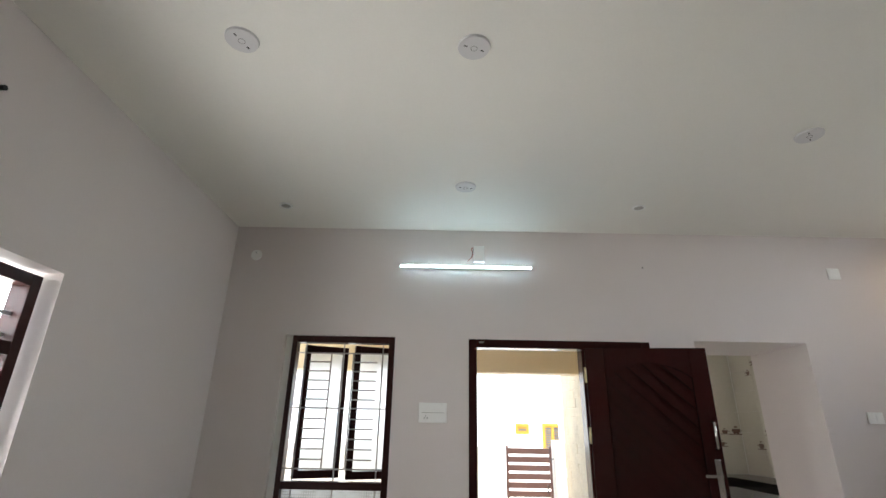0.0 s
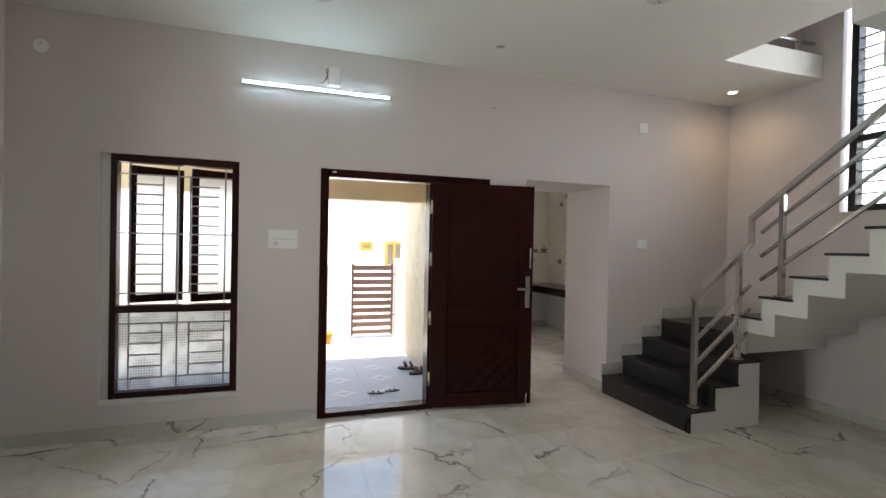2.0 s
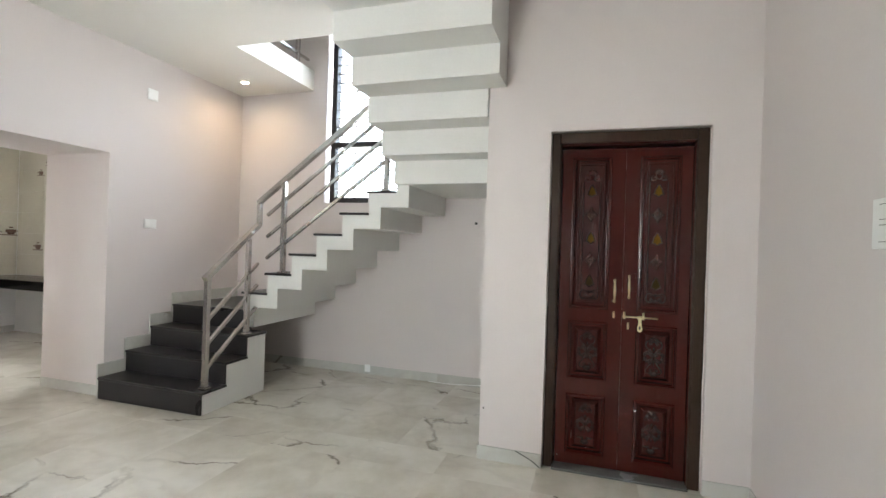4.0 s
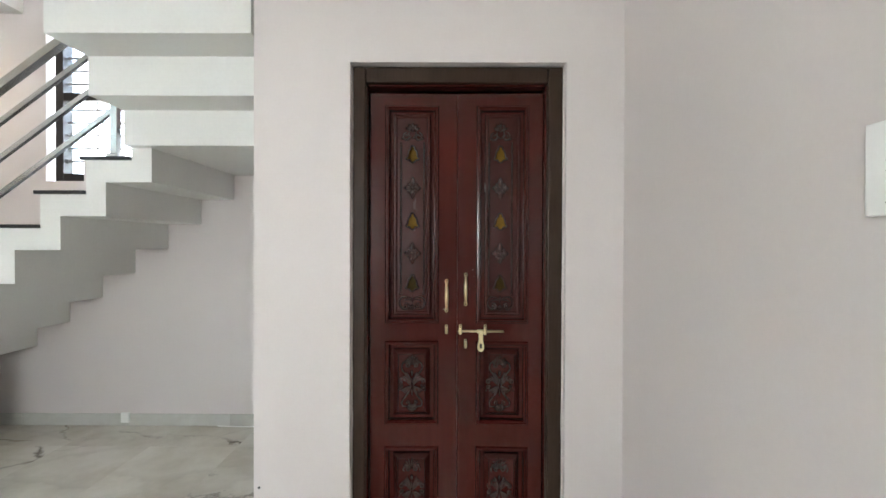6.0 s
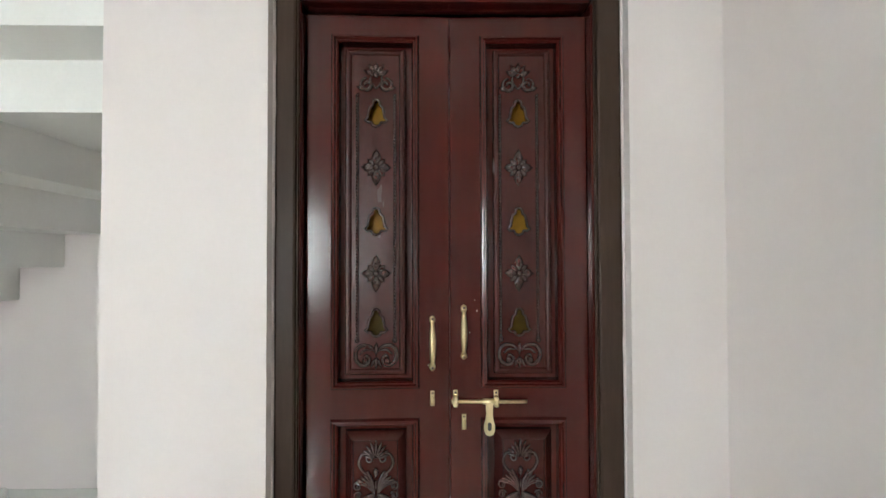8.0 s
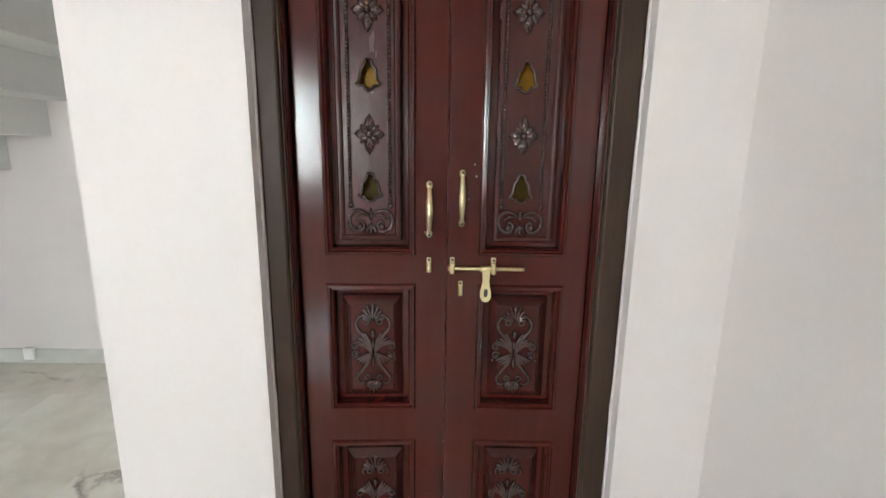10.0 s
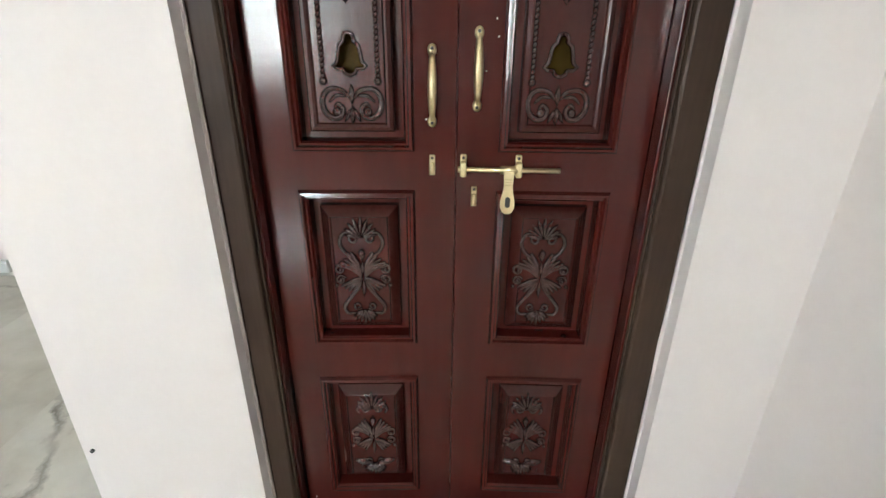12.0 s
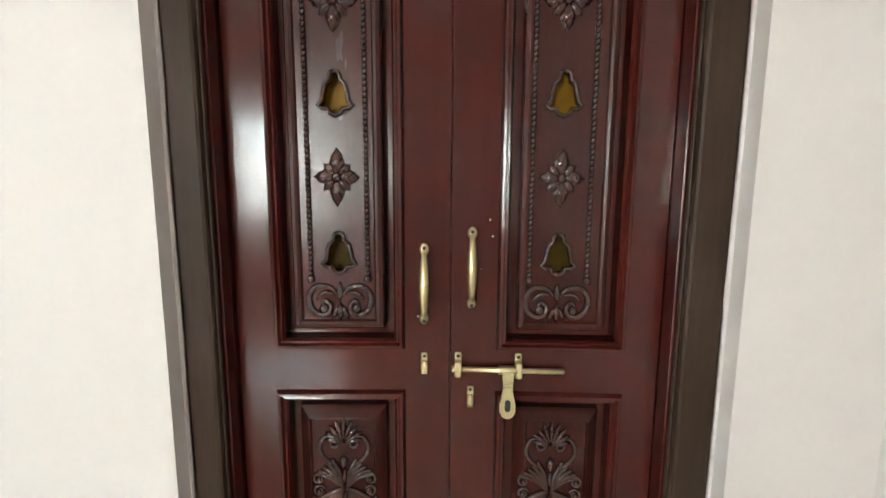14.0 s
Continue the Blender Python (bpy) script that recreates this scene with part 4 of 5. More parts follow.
def hardware(root):
    pull(root, 0.0185, 1.088, 1.235)
    pull(root, -0.0685, 1.118, 1.265)
    eye_plate(root, "keeper", 0.0185, 0.988, 1.03, 0.012, "worn brass keeper plate")
    eye_plate(root, "keeper", -0.0685, 0.922, 0.965, 0.012, "brass keeper staple")
    # aldrop: bolt, two staples and a hasp
    z = 1.003
    bolt = part("bolt", cyl(bmesh.new(), (LEAF_X - 0.014, -0.036, z), (LEAF_X - 0.014, -0.240, z), 0.0052, 12), BRASS, root, "satin brass sliding bolt", smooth=True)
    bolt.matrix_basis = LEAF_TURN[-1]
    part("bolt_tip", cyl(bmesh.new(), (LEAF_X - 0.014, -0.034, z), (LEAF_X - 0.014, -0.042, z), 0.0062, 12), BRASS, bolt)
    for y in (-0.045, -0.157):
        p = part("staple", box(LEAF_X - 0.022, LEAF_X, y - 0.0065, y + 0.0065, z - 0.015, z + 0.016, 0.004, 2), BRASS, bolt, "brass staple")
        part("staple_lug", box(LEAF_X - 0.005, LEAF_X, y - 0.0065, y + 0.0065, z + 0.012, z + 0.029, 0.003, 2), BRASS, bolt)
        part("screw", ball(bmesh.new(), (LEAF_X - 0.0055, y, z + 0.022), 0.0035, 0.4, 1, 1, 8), DARK, bolt)
    cy = -0.137
    bm = cyl(bmesh.new(), (LEAF_X - 0.014, cy + 0.017, z), (LEAF_X - 0.014, cy - 0.017, z), 0.0085, 12)
    part("hasp_collar", bm, BRASS, bolt, smooth=True)
    zs = ((0.0, 0.0105), (-0.018, 0.0095), (-0.032, 0.0085), (-0.045, 0.0105), (-0.062, 0.0145), (-0.076, 0.0145), (-0.086, 0.010), (-0.0895, 0.003))
    out = [(cy + w, z + d) for d, w in zs] + [(cy - w, z + d) for d, w in zs[::-1]]
    hasp = part("hasp", prism(bmesh.new(), out, "x", LEAF_X - 0.026, LEAF_X - 0.019), BRASS, bolt, "flat brass hasp with a slot")
    slot = [(cy + 0.0055 * math.cos(t), z - 0.064 + (0.006 if math.sin(t) > 0 else -0.006) + 0.0055 * math.sin(t)) for t in np.linspace(0, 2 * math.pi, 15)[:-1].tolist()]
    part("slot", prism(bmesh.new(), slot, "x", LEAF_X - 0.0275, LEAF_X - 0.0265), DARK, hasp)
    for i in range(3):
        part("rib", box(LEAF_X - 0.0275, LEAF_X - 0.026, cy - 0.0085, cy + 0.0085, z - 0.018 - 0.006 * i, z - 0.0155 - 0.006 * i, 0.0006), BRASS, hasp)


def paint_flecks(root):
    """Specks of wall paint left on the varnish."""
    rnd = random.Random(11)
    for y, z in ((-0.03, 0.60), (-0.028, 0.47), (0.03, 1.10), (-0.10, 1.28), (-0.105, 1.25), (0.345, 0.062), (-0.085, 1.19), (-0.03, 0.42)):
        r = 0.0009 + 0.0009 * rnd.random()
        part("paint_fleck", ball(bmesh.new(), (LEAF_X - 0.0005, y, z), r, 0.4, 1, 1.3, 6), WHITE, root).matrix_basis = LEAF_TURN[1 if y > -0.03 else -1]


DOOR_POOJA = pooja_door()
paint_flecks(DOOR_POOJA)
hardware(DOOR_POOJA)

# ---------------------------------------------------------------- outside the front door
GROUND = -0.12
PAVE = varied("porch_tile", (0.40, 0.39, 0.37), 0.45, big=2, small=70, amount=0.08, bump=0.05)
PAVE_LIGHT = varied("porch_tile_motif", (0.56, 0.52, 0.46), 0.45, big=3, small=70, amount=0.08, bump=0.05)
EARTH = varied("pale_concrete_yard", (0.52, 0.48, 0.42), 0.85, big=0.7, small=30, amount=0.12, bump=0.2, depth=0.01)
GATE = varied("brown_gate_paint", (0.085, 0.045, 0.036), 0.4, big=3, small=60, amount=0.15, bump=0.05)
YELLOW = varied("yellow_paint", (0.34, 0.17, 0.008), 0.5, big=3, small=60, amount=0.08, bump=0.05)
STONE = varied("cream_stone_tile", (0.47, 0.38, 0.24), 0.6, big=5, small=40, amount=0.18, bump=0.4, depth=0.006)
LOUVRE = varied("grey_louvre_paint", (0.08, 0.08, 0.08), 0.5)
ROOFING = varied("grey_roof_slab", (0.5, 0.5, 0.47), 0.8)

structure("ground", box(-60, 60, YN + T, 90, GROUND - 0.3, GROUND), EARTH, "pale sunlit concrete yard and ground", "ground")
structure("ground_rear", box(-60, 60, -60, YN + T, GROUND - 0.34, GROUND - 0.04), EARTH, "pale ground behind the house", "ground")


def porch():
    root = tagged(new("porch_floor"), "grey porch floor tiles with pale diamond motifs", "floor", kind="structure")
    for i in range(6):
        for j in range(5):
            x, y = -1.0 + 0.5 * i, YN + T + 0.005 + 0.5 * j
            bm = box(x, x + 0.499, y, y + 0.499, GROUND + 0.001, GROUND + 0.012, 0.001)
            t = part("porch_tile", bm, PAVE, root)
            for k, h, mat in ((1.0, 0.0125, PAVE_LIGHT), (0.5, 0.0136, PAVE)):
                d = [(x + 0.25 + a * 0.15 * k, y + 0.25 + b * 0.13 * k) for a, b in ((1, 0), (0.42, 0.42), (0, 1), (-0.42, 0.42), (-1, 0), (-0.42, -0.42), (0, -1), (0.42, -0.42))]
                part("diamond_inlay", prism(bmesh.new(), d, "z", GROUND + 0.0121, GROUND + h), mat, t)


porch()
structure("porch_ceiling", box(-2.4, 2.3, YN + T, 6.1, 2.62, 2.8), CREAM, "cream painted porch ceiling", "ceiling")
structure("porch_beam", box(-2.4, 2.3, 5.88, 6.1, 2.03, 2.619), CREAM, "cream painted porch edge beam", "beam")


def cladding():
    root = structure("wall_porch_side", box(1.84, 2.1, YN + T, 6.9, GROUND, 2.62), CREAM, "porch side wall clad in cream split-stone tiles", "wall")
    rnd = random.Random(4)
    for j in range(26):
        off = rnd.random() * 0.2
        y = YN + T + 0.005 - off
        while y < 6.9:
            a, b = max(y, YN + T + 0.005), min(y + 0.2195, 6.9)
            if b - a > 0.04:
                z = GROUND + 0.005 + 0.105 * j
                part("stone_tile", box(1.830 - rnd.random() * 0.005, 1.839, a, b, z, z + 0.1045, 0.0015), STONE, root)
            y += 0.22


cladding()


def gate():
    y = 8.16
    root = thing("metal_gate", "brown painted gate of horizontal metal slats", "gate")
    x0, x1, z0, z1 = 1.21, 1.92, -0.06, 1.165
    for x in (x0, x1 - 0.035):
        part("gate_frame", box(x, x + 0.035, y, y + 0.04, z0, z1, 0.003), GATE, root)
    n = 10
    for i in range(n):
        z = z0 + 0.02 + (z1 - z0 - 0.02) / n * i
        part("slat", box(x0 + 0.036, x1 - 0.036, y + 0.008, y + 0.03, z, z + 0.085 if i else z + 0.07, 0.003), GATE, root)
    part("gate_handle", tube(bmesh.new(), [(x1 - 0.09, y - 0.004, 0.5), (x1 - 0.09, y - 0.04, 0.52), (x1 - 0.09, y - 0.04, 0.6), (x1 - 0.09, y - 0.004, 0.62)], 0.009, 6), DARK, root)
    for z in (0.28, 0.98):
        part("hinge", cyl(bmesh.new(), (x1 - 0.01, y - 0.006, z), (x1 + 0.16, y - 0.006, z), 0.008), DARK, root)


gate()
wall("compound_wall", "y", 8.12, 8.27, -14, 1.19, GROUND, 1.14, [], COMPOUND, "cream compound wall beside the gate")
wall("compound_wall_end", "y", 8.10, 8.30, 1.95, 2.1, GROUND, 1.25, [], COMPOUND, "cream gate pillar")
wall("compound_wall_west", "x", -4.2, -4.35, -8, 8.12, GROUND, 1.7, [], COMPOUND, "cream compound wall")


def house():
    y = 18.0
    root = thing("neighbour_house", "white painted house with yellow louvred windows", "house")
    part("wall", box(-9, 9, y, y + 8, GROUND, 6.4), WALL_OUT, root)
    part("roof", box(-9.4, 9.4, y - 0.5, y + 8.4, 6.4, 6.6, 0.02), ROOFING, root)
    part("plinth", box(-9.02, 9.02, y - 0.03, y - 0.001, GROUND, 0.35), WALL_OUT, root)

    def win(x0, x1, z0, z1, mull):
        w = part("window", box(x0, x1, y - 0.02, y + 0.01, z0, z1), YELLOW, root, "yellow framed louvred window")
        f = 0.10
        for q in ((x0, x0 + f, z0, z1), (x1 - f, x1, z0, z1), (x0 + f, x1 - f, z0, z0 + f), (x0 + f, x1 - f, z1 - f, z1), *(((x0 + x1) / 2 - 0.05, (x0 + x1) / 2 + 0.05, z0 + f, z1 - f) for _ in range(mull))):
            part("frame", box(q[0], q[1], y - 0.06, y - 0.021, q[2], q[3], 0.005), YELLOW, w)
        n = int((z1 - z0 - 2 * f) / 0.075)
        for i in range(n):
            z = z0 + f + 0.02 + 0.075 * i
            part("louvre", box(x0 + f, x1 - f, y - 0.045, y - 0.022, z, z + 0.045, 0.002), LOUVRE, w)
    win(2.82, 3.29, 1.24, 1.58, 0)
    win(3.76, 4.47, 0.62, 1.60, 1)


house()


def sandal(x, y, turn, label, strap, high=1.0, wide=1.0):
    root = thing("sandal", label, "footwear", "footwear on the porch", pose(x, y, GROUND + 0.015, 0, 0, turn))
    out = [(0.04 * math.sin(a) * (1.0 if math.cos(a) > 0 else 0.82), 0.125 * math.cos(a)) for a in np.linspace(0, 2 * math.pi, 21)[:-1].tolist()]
    bm = prism(bmesh.new(), out, "z", 0, 0.022)
    bmesh.ops.bevel(bm, geom=bm.edges[:], offset=0.003, affect="EDGES")
    bmesh.ops.scale(bm, vec=(wide, wide, high), verts=bm.verts[:])
    part("sole", bm, DARK, root)
    for y0, y1 in ((0.02, 0.05), (-0.05, -0.02)):
        pts = [(-0.038, y0, 0.015), (-0.03, (y0 + y1) / 2, 0.05), (0, y1, 0.066), (0.03, (y0 + y1) / 2, 0.05), (0.038, y0, 0.015)]
        part("strap", tube(bmesh.new(), [(x * wide, q * wide, z * high) for x, q, z in pts], 0.012 * high, 6), strap, root)


LEATHER = varied("brown_leather", (0.16, 0.055, 0.025), 0.5, big=20, small=120, amount=0.2, bump=0.1)
sandal(1.66, 6.00, 70, "brown leather strapped sandal on the porch floor", LEATHER, 1.35, 1.1)
sandal(1.74, 5.76, 100, "brown leather strapped sandal on the porch floor", LEATHER, 1.35, 1.1)
sandal(1.08, 5.12, 80, "dark flat slipper on the porch floor", DARK, 0.4, 0.72)
sandal(1.27, 5.16, 95, "dark flat slipper on the porch floor", DARK, 0.4, 0.72)


def pot():
    root = thing("yellow_pot", "small yellow plastic pot by the compound wall", "pot", m=pose(0.78, 7.9, GROUND))
    bm = bmesh.new()
    bmesh.ops.create_cone(bm, cap_ends=True, segments=20, radius1=0.075, radius2=0.1, depth=0.16, matrix=Matrix.Translation((0, 0, 0.08)))
    part("body", bm, YELLOW, root)
    bm = bmesh.new()
    tube(bm, [(0.1 * math.cos(a), 0.1 * math.sin(a), 0.16) for a in np.linspace(0, 2 * math.pi, 21).tolist()], 0.008, 6)
    part("rim", bm, YELLOW, root)


pot()

# ---------------------------------------------------------------- skirting
def skirting(name, axis, at, a0, a1, out, step=0.8, z0=0.0):
    """Marble strips 9 cm high along a wall; out: the side they stand on."""
    root = tagged(new(name), "polished marble skirting strips along the wall", "baseboard", kind="structure")
    a = a0
    while a < a1 - 1e-4:
        b = min(a1, a + step)
        lo, hi = sorted((at + out * 0.001, at + out * 0.011))
        part("skirting_tile", box(lo, hi, a + 0.0008, b - 0.0008, z0, 0.09, 0.0015) if axis == "x" else box(a + 0.0008, b - 0.0008, lo, hi, z0, 0.09, 0.0015), MARBLE_SK, root)
        a = b
    return root


skirting("baseboard_north_a", "y", YN, XW + 0.012, DOOR[0], -1)
skirting("baseboard_north_b", "y", YN, DOOR[1], KITCHEN[0], -1)
skirting("baseboard_west", "x", XW, YS, YN - 0.002, 1)
skirting("baseboard_south", "y", YS, XW + 0.012, XP - 0.012, 1)
skirting("baseboard_pooja_a", "x", XP, YS + 0.002, POOJA[0], -1)
skirting("baseboard_pooja_b", "x", XP, POOJA[1], 0.861, -1)
skirting("baseboard_alcove", "y", 0.85, XP, XE - 0.012, 1)
skirting("baseboard_east", "x", XE, 0.863, YN - 0.002, -1)
skirting("baseboard_passage", "x", 3.33, YN + 0.001, 5.02, -1)
skirting("baseboard_kitchen_back", "y", KB, 2.2, XE - 0.012, -1)

# ---------------------------------------------------------------- fixtures
def switch_plate(name, axis, at, out, a0, a1, z0, z1, modules, label):
    """A white plate on a wall; modules: (u0, u1, v0, v1, colour) in fractions of the plate."""
    root = thing(name, label, "switch")

    def put(nm, ua, ub, va, vb, d0, d1, mat, bev, par):
        lo, hi = sorted((at + out * d0, at + out * d1))
        q = (lo, hi, ua, ub, va, vb) if axis == "x" else (ua, ub, lo, hi, va, vb)
        return part(nm, box(*q, bev, 2), mat, par)
    p = put("plate", a0, a1, z0, z1, 0.001, 0.011, PLASTIC, 0.003, root)
    for u0, u1, v0, v1, kind in modules:
        ua, ub = a0 + (a1 - a0) * u0, a0 + (a1 - a0) * u1
        va, vb = z0 + (z1 - z0) * v0, z0 + (z1 - z0) * v1
        put({"s": "rocker", "k": "socket_hole", "r": "indicator", "l": "groove"}[kind], ua, ub, va, vb, 0.011, 0.0145 if kind == "s" else 0.0118, {"s": PLASTIC, "k": DARK, "r": RED, "l": GREY}[kind], 0.0004, root)


RED = varied("red_plastic", (0.35, 0.05, 0.03), 0.4)
GREY = varied("grey_groove", (0.25, 0.24, 0.22), 0.6)
switch_plate("switch_board", "y", YN, -1, 0.0, 0.23, 1.445, 1.60, [(0.3, 0.5, 0.56, 0.84, "s"), (0.51, 0.71, 0.56, 0.84, "s"), (0.72, 0.92, 0.56, 0.84, "s"), (0.5, 0.9, 0.17, 0.45, "s"), (0.24, 0.27, 0.3, 0.36, "k"), (0.19, 0.22, 0.2, 0.26, "k"), (0.29, 0.32, 0.2, 0.26, "k"), (0.1, 0.92, 0.49, 0.505, "l")], "white modular switch board with a socket on the wall")
switch_plate("switch_plate", "y", YN, -1, 3.68, 3.81, 1.50, 1.59, [(0.12, 0.48, 0.2, 0.8, "s"), (0.52, 0.88, 0.2, 0.8, "s")], "small white switch plate on the wall")
switch_plate("blank_plate", "y", YN, -1, 3.68, 3.79, 2.73, 2.835, [(0.15, 0.85, 0.15, 0.85, "s"), (0.55, 0.7, 0.3, 0.4, "l")], "small white outlet plate high on the wall")
switch_plate("isolator_switch", "y", YS, 1, 1.955, 2.19, 1.445, 1.61, [(0.14, 0.82, 0.87, 0.885, "l"), (0.14, 0.82, 0.57, 0.585, "l"), (0.14, 0.82, 0.46, 0.475, "l"), (0.14, 0.82, 0.13, 0.145, "l"), (0.2, 0.27, 0.2, 0.42, "r"), (0.15, 0.3, 0.6, 0.84, "s")], "white isolator switch plate with a red indicator")


def wall_rose():
    root = thing("wall_rose", "round white cable outlet cover high on the wall", "outlet")
    part("cover", cyl(bmesh.new(), (-1.54, YN - 0.001, 2.865), (-1.54, YN - 0.016, 2.865), 0.05, 28, 0.045), PLASTIC, root)
    part("hole", cyl(bmesh.new(), (-1.54, YN - 0.0165, 2.885), (-1.54, YN - 0.0175, 2.885), 0.005, 10), DARK, root)


wall_rose()


def tube_light():
    root = thing("tube_light", "lit white LED batten light on the wall", "lamp")
    x0, x1, z = -0.215, 0.982, 2.777
    part("batten", box(x0, x1, YN - 0.030, YN - 0.001, z - 0.013, z + 0.013, 0.003), PLASTIC, root)
    out = [(YN - 0.0305 - 0.009 * math.sin(t), z - 0.0105 * math.cos(t)) for t in np.linspace(0, math.pi, 11).tolist()]
    part("diffuser", prism(bmesh.new(), out, "x", x0 + 0.008, x1 - 0.008), LED, root, "glowing cool white diffuser")
    for x in (x0, x1 - 0.007):
        part("end_cap", box(x, x + 0.007, YN - 0.042, YN - 0.0305, z - 0.013, z + 0.013, 0.002), PLASTIC, root)
    b = part("junction_box", box(0.455, 0.552, YN - 0.045, YN - 0.001, 2.825, 2.98, 0.004, 2), PLASTIC, root, "white junction box")
    part("wire", tube(bmesh.new(), curve3([(0.46, YN - 0.02, 2.97), (0.435, YN - 0.03, 2.95), (0.45, YN - 0.02, 2.90), (0.425, YN - 0.012, 2.86), (0.40, YN - 0.01, 2.84)]), 0.0035, 6), RED, b, "red wire")
    part("wire", tube(bmesh.new(), curve3([(0.46, YN - 0.03, 2.965), (0.45, YN - 0.035, 2.93), (0.44, YN - 0.02, 2.89), (0.43, YN - 0.012, 2.875)]), 0.003, 6), DARK, b, "black wire")


def curve3(points, n=6):
    out = []
    p = [Vector(q) for q in (points[0], *points, points[-1])]
    for i in range(1, len(p) - 2):
        for k in range(n):
            t = k / n
            out.append(0.5 * (2 * p[i] + (p[i + 1] - p[i - 1]) * t + (2 * p[i - 1] - 5 * p[i] + 4 * p[i + 1] - p[i + 2]) * t * t + (3 * p[i] - p[i - 1] - 3 * p[i + 1] + p[i + 2]) * t ** 3))
    out.append(p[-1])
    return out


LED = glow("led_diffuser", (0.60, 0.88, 1.0), 4.2)
tube_light()


def ceiling_plate(x, y, r, turn, name="ceiling_fan_plate", label="round white ceiling cover plate with screw slots"):
    root = thing(name, label, "ceiling plate", "ceiling plates", pose(x, y, CEILING, 0, 0, turn))
    bm = cyl(bmesh.new(), (0, 0, -0.012), (0, 0, -0.0005), r * 0.95, 36, r)
    part("disc", bm, COVER, root)
    part("ring", tube(bmesh.new(), [(0.016 * math.cos(a), 0.016 * math.sin(a), -0.0128) for a in np.linspace(0, 2 * math.pi, 19).tolist()], 0.0012, 5), GREY, root)
    for s in (1, -1):
        part("slot", box(s * r * 0.55 - 0.009, s * r * 0.55 + 0.009, -0.004, 0.004, -0.0135, -0.0123, 0.0004), DARK, root)


for x, y, turn in ((-0.81, 1.91, 70), (0.31, 1.93, 20), (0.34, 3.36, 10), (2.43, 2.61, 50)):
    ceiling_plate(x, y, 0.08, turn)


def downlight(x, y, lit):
    root = thing("downlight", "small round recessed ceiling downlight, " + ("lit warm white" if lit else "unlit"), "lamp", "ceiling downlights", pose(x, y, CEILING))
    bm = bmesh.new()
    tube(bm, [(0.046 * math.cos(a), 0.046 * math.sin(a), -0.003) for a in np.linspace(0, 2 * math.pi, 25).tolist()], 0.010, 6)
    part("trim_ring", bm, PLASTIC, root, smooth=True)
    part("lens", cyl(bmesh.new(), (0, 0, -0.006), (0, 0, -0.0005), 0.04, 24), WARM if lit else LENS, root)


LENS = varied("frosted_lens", (0.42, 0.41, 0.39), 0.4)
WARM = glow("warm_led", (1.0, 0.80, 0.55), 6.0)
downlight(-1.16, 3.75, False)
downlight(1.79, 3.67, False)
downlight(4.52, 3.84, True)


def nail(name, p, q, r, label):
    root = thing(name, label, "hole")
    part("bore", cyl(bmesh.new(), p, q, r, 12), DARK, root)


nail("anchor_hole", (2.0, YN + 0.002, 2.81), (2.0, YN - 0.004, 2.81), 0.007, "small dark anchor plug in the wall")
nail("anchor_hole", (XE + 0.002, 1.30, 1.66), (XE - 0.012, 1.30, 1.66), 0.014, "dark conduit end in the alcove wall")
nail("nail_head", (XP + 0.002, 0.826, 0.34), (XP - 0.005, 0.826, 0.34), 0.005, "small dark nail low on the wall corner")


def cable(name, pts, r, mat, label):
    root = thing(name, label, "cable")
    part("wire", tube(bmesh.new(), curve3(pts), r, 6), mat, root)


cable("floor_cable", [(XP - 0.03, 0.44, 0.012), (XP - 0.024, 0.50, 0.05), (XP - 0.02, 0.56, 0.075), (XP - 0.016, 0.6, 0.09)], 0.003, DARK, "thin dark cable end by the door frame")
cable("alcove_cable", [(XE - 0.03, 1.75, 0.008), (XE - 0.05, 1.5, 0.012), (XE - 0.03, 1.3, 0.02), (XE - 0.02, 1.1, 0.03), (XE - 0.03, 0.9, 0.04)], 0.004, PLASTIC, "thin pale cable along the alcove floor")
def floor_plug():
    root = thing("socket_box", "small white socket box low on the alcove wall", "socket")
    part("box", box(XE - 0.035, XE - 0.0115, 2.43, 2.49, 0.03, 0.105, 0.004, 2), PLASTIC, root)
    part("flap", box(XE - 0.039, XE - 0.0355, 2.435, 2.485, 0.04, 0.085, 0.001), PLASTIC, root)


floor_plug()
nail("hook", (XW - 0.001, 1.80, 2.75), (XW + 0.03, 1.80, 2.75), 0.012, "small dark wooden peg on the wall")

# ---------------------------------------------------------------- kitchen
def counter():
    root = thing("kitchen_counter", "black granite L-shaped kitchen worktop on white walls", "counter")
    z = 0.82
    part("worktop", box(2.21, XE - 0.004, KB - 0.58, KB - 0.004, z - 0.04, z, 0.004), GRANITE_BLACK, root)
    part("front_edge", box(2.21, XE - 0.59, KB - 0.60, KB - 0.581, z - 0.12, z, 0.004), GRANITE_BLACK, root)
    part("worktop", box(XE - 0.58, XE - 0.004, 5.4, KB - 0.581, z - 0.04, z, 0.004), GRANITE_BLACK, root)
    part("front_edge", box(XE - 0.60, XE - 0.581, 5.4, KB - 0.601, z - 0.12, z, 0.004), GRANITE_BLACK, root)


counter()


def backsplash(name, axis, at, out, a0, a1):
    root = tagged(new(name), "cream glazed wall tiles above the worktop", "tiles", kind="structure")
    z = 0.822
    while z < 2.5:
        a = a0
        while a < a1 - 0.02:
            b = min(a1, a + 0.45)
            lo, hi = sorted((at + out * 0.001, at + out * 0.008))
            q = (lo, hi, a + 0.001, b - 0.001, z, z + 0.298) if axis == "x" else (a + 0.001, b - 0.001, lo, hi, z, z + 0.298)
            part("wall_tile", box(*q, 0.0012), KTILE, root)
            a = b
        z += 0.3
    return root


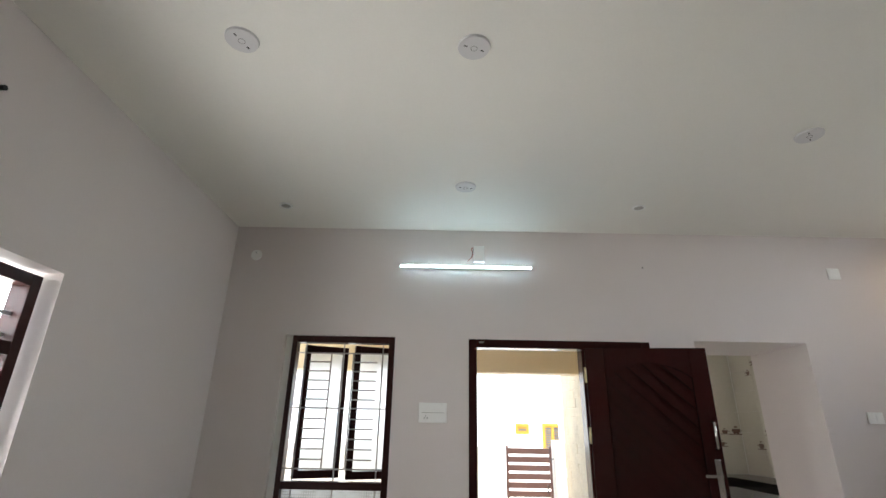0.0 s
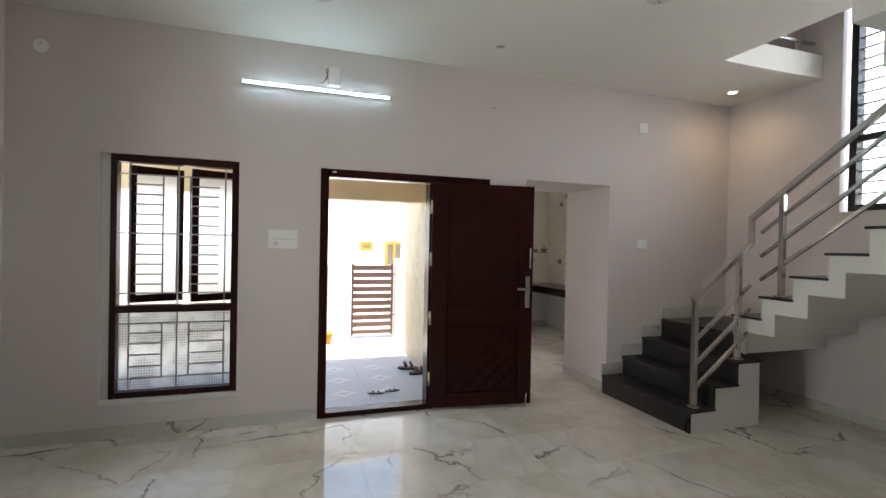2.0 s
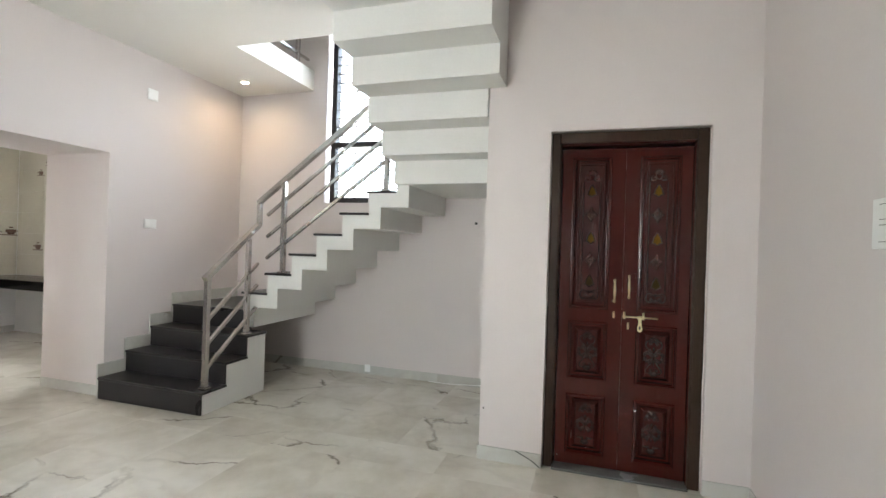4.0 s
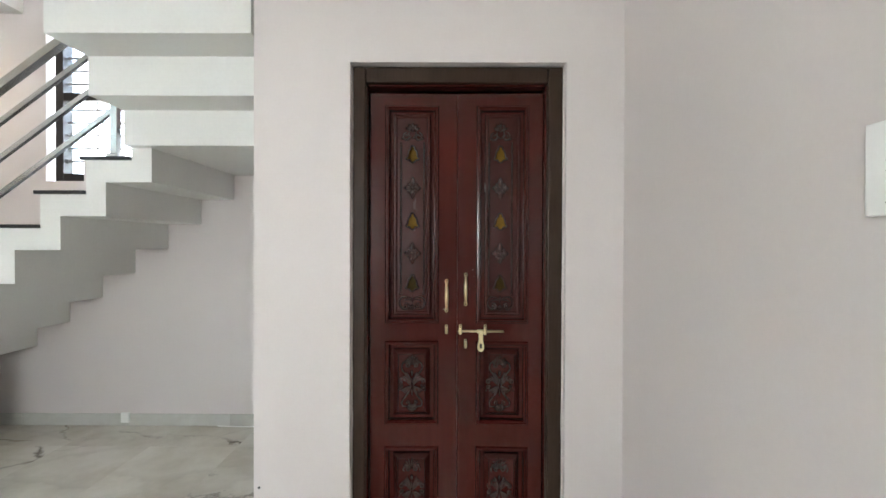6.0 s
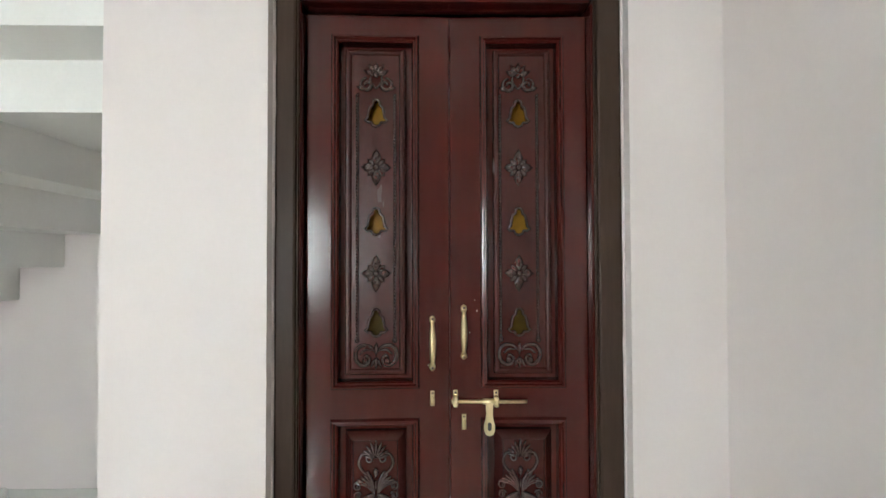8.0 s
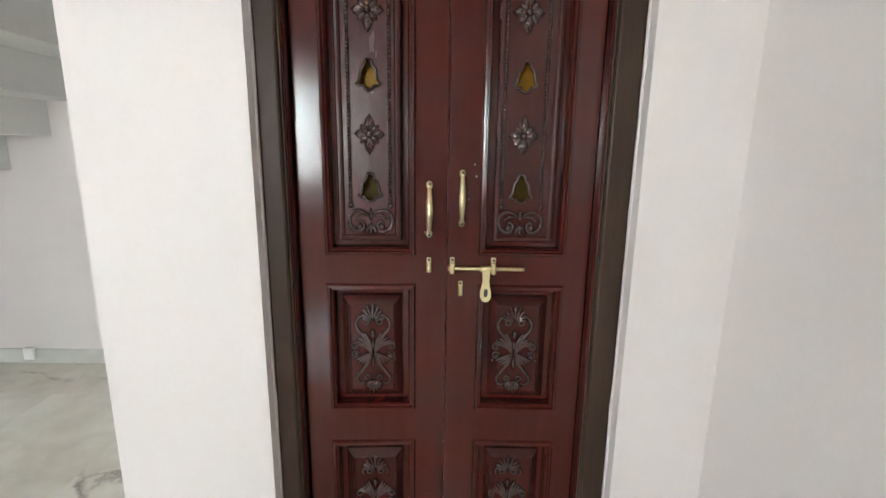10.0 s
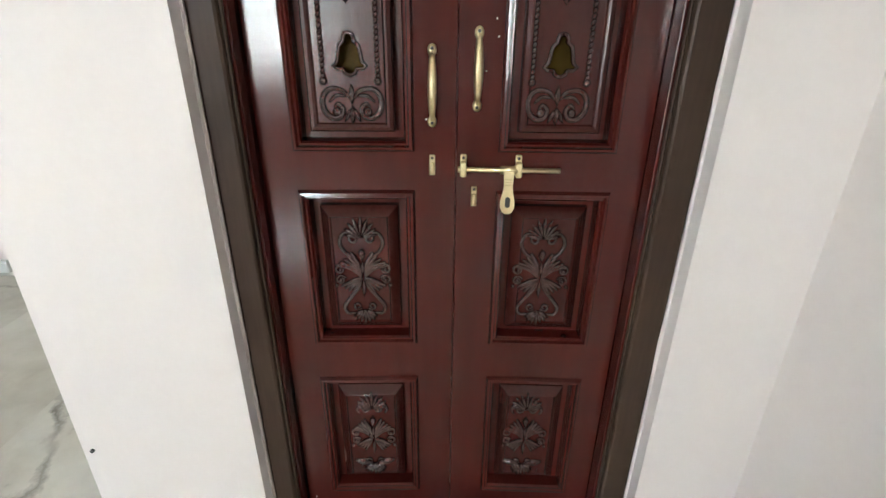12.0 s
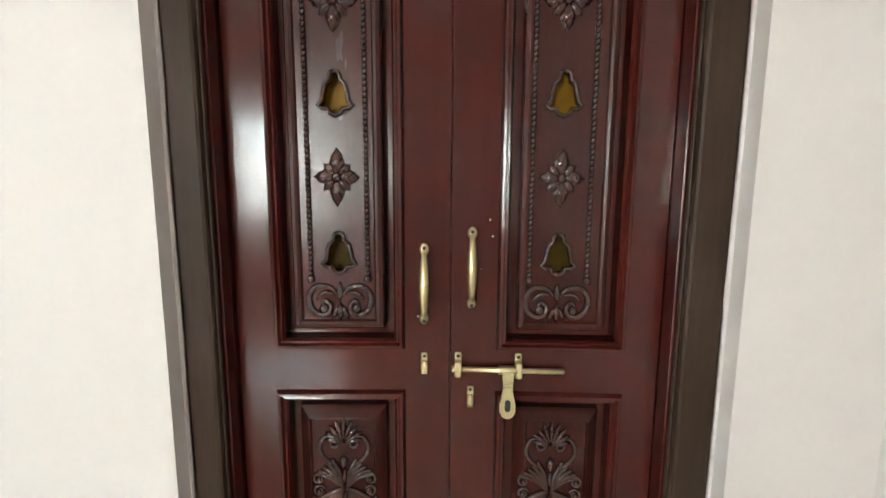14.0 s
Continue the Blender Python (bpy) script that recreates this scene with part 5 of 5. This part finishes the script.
bk = backsplash("backsplash_back", "y", KB, -1, 3.2, XE - 0.012)
be = backsplash("backsplash_east", "x", XE, -1, 6.7, KB - 0.012)
MOTIF = varied("brown_print", (0.14, 0.075, 0.05), 0.3, big=30, small=90, amount=0.3)


def cup_motif(axis, u, z, k, par):
    """A printed cup with saucer on a tile, drawn flat."""
    for a0, a1, z0, z1 in ((-0.05, 0.05, 0.02, 0.055), (-0.035, 0.035, 0.0, 0.02), (-0.08, 0.09, -0.012, -0.002), (0.06, 0.085, 0.03, 0.045), (-0.02, 0.02, 0.07, 0.085)):
        q = (u + a0 * k, u + a1 * k)
        b = box(XE - 0.0105, XE - 0.0085, *q, z + z0 * k, z + z1 * k) if axis == "x" else box(*q, KB - 0.0105, KB - 0.0085, z + z0 * k, z + z1 * k)
        part("cup_print", b, MOTIF, par)


for a, u, z, k in (("y", 4.86, 1.40, 1.3), ("y", 4.68, 1.40, 0.9), ("y", 4.60, 1.22, 1.0), ("x", 7.70, 1.20, 1.2), ("x", 7.45, 1.40, 1.2), ("x", 7.68, 2.26, 0.9), ("x", 7.5, 2.40, 1.0)):
    cup_motif(a, u, z, k, bk if a == "y" else be)

# ---------------------------------------------------------------- floors
def joined_floor():
    bm = bmesh.new()
    bx(bm, XW - T, XE + T, YS - T, YN + T, -0.14, -0.004)
    bx(bm, 2.101, XE + T, YN + T, KB, -0.14, -0.004)
    return bm


structure("floor", joined_floor(), GROUT, "polished white marble tile floor with dark veins", "floor")
FLOOR = bpy.data.objects["floor"]
tile_mesh = {}


def tile(w, d):
    key = (round(w, 3), round(d, 3))
    if key not in tile_mesh:
        bm = box(-w / 2, w / 2, -d / 2, d / 2, -0.004, 0.0, 0.0003)
        me = bpy.data.meshes.new("floor_tile")
        bm.to_mesh(me)
        bm.free()
        me.materials.append(MARBLE)
        tile_mesh[key] = me
    return tile_mesh[key]


def lay(x0, x1, y0, y1, tw=1.2, td=0.6, gap=0.0005):
    ny = math.ceil((y1 - y0) / td - 1e-6)
    nx = math.ceil((x1 - x0) / tw - 1e-6)
    for j in range(ny):
        for i in range(nx):
            a, b = x0 + tw * i, min(x1, x0 + tw * (i + 1))
            c, e = y0 + td * j, min(y1, y0 + td * (j + 1))
            ob = new("floor_tile", tile(b - a - gap, e - c - gap))
            ob.location = ((a + b) / 2, (c + e) / 2, 0)
            ob.parent = FLOOR


lay(XW, XP, YS, YN)
lay(XP, XE, 0.85, YN)
lay(2.36, 3.33, YN, 5.02)
lay(2.2, XE, 5.02, KB)
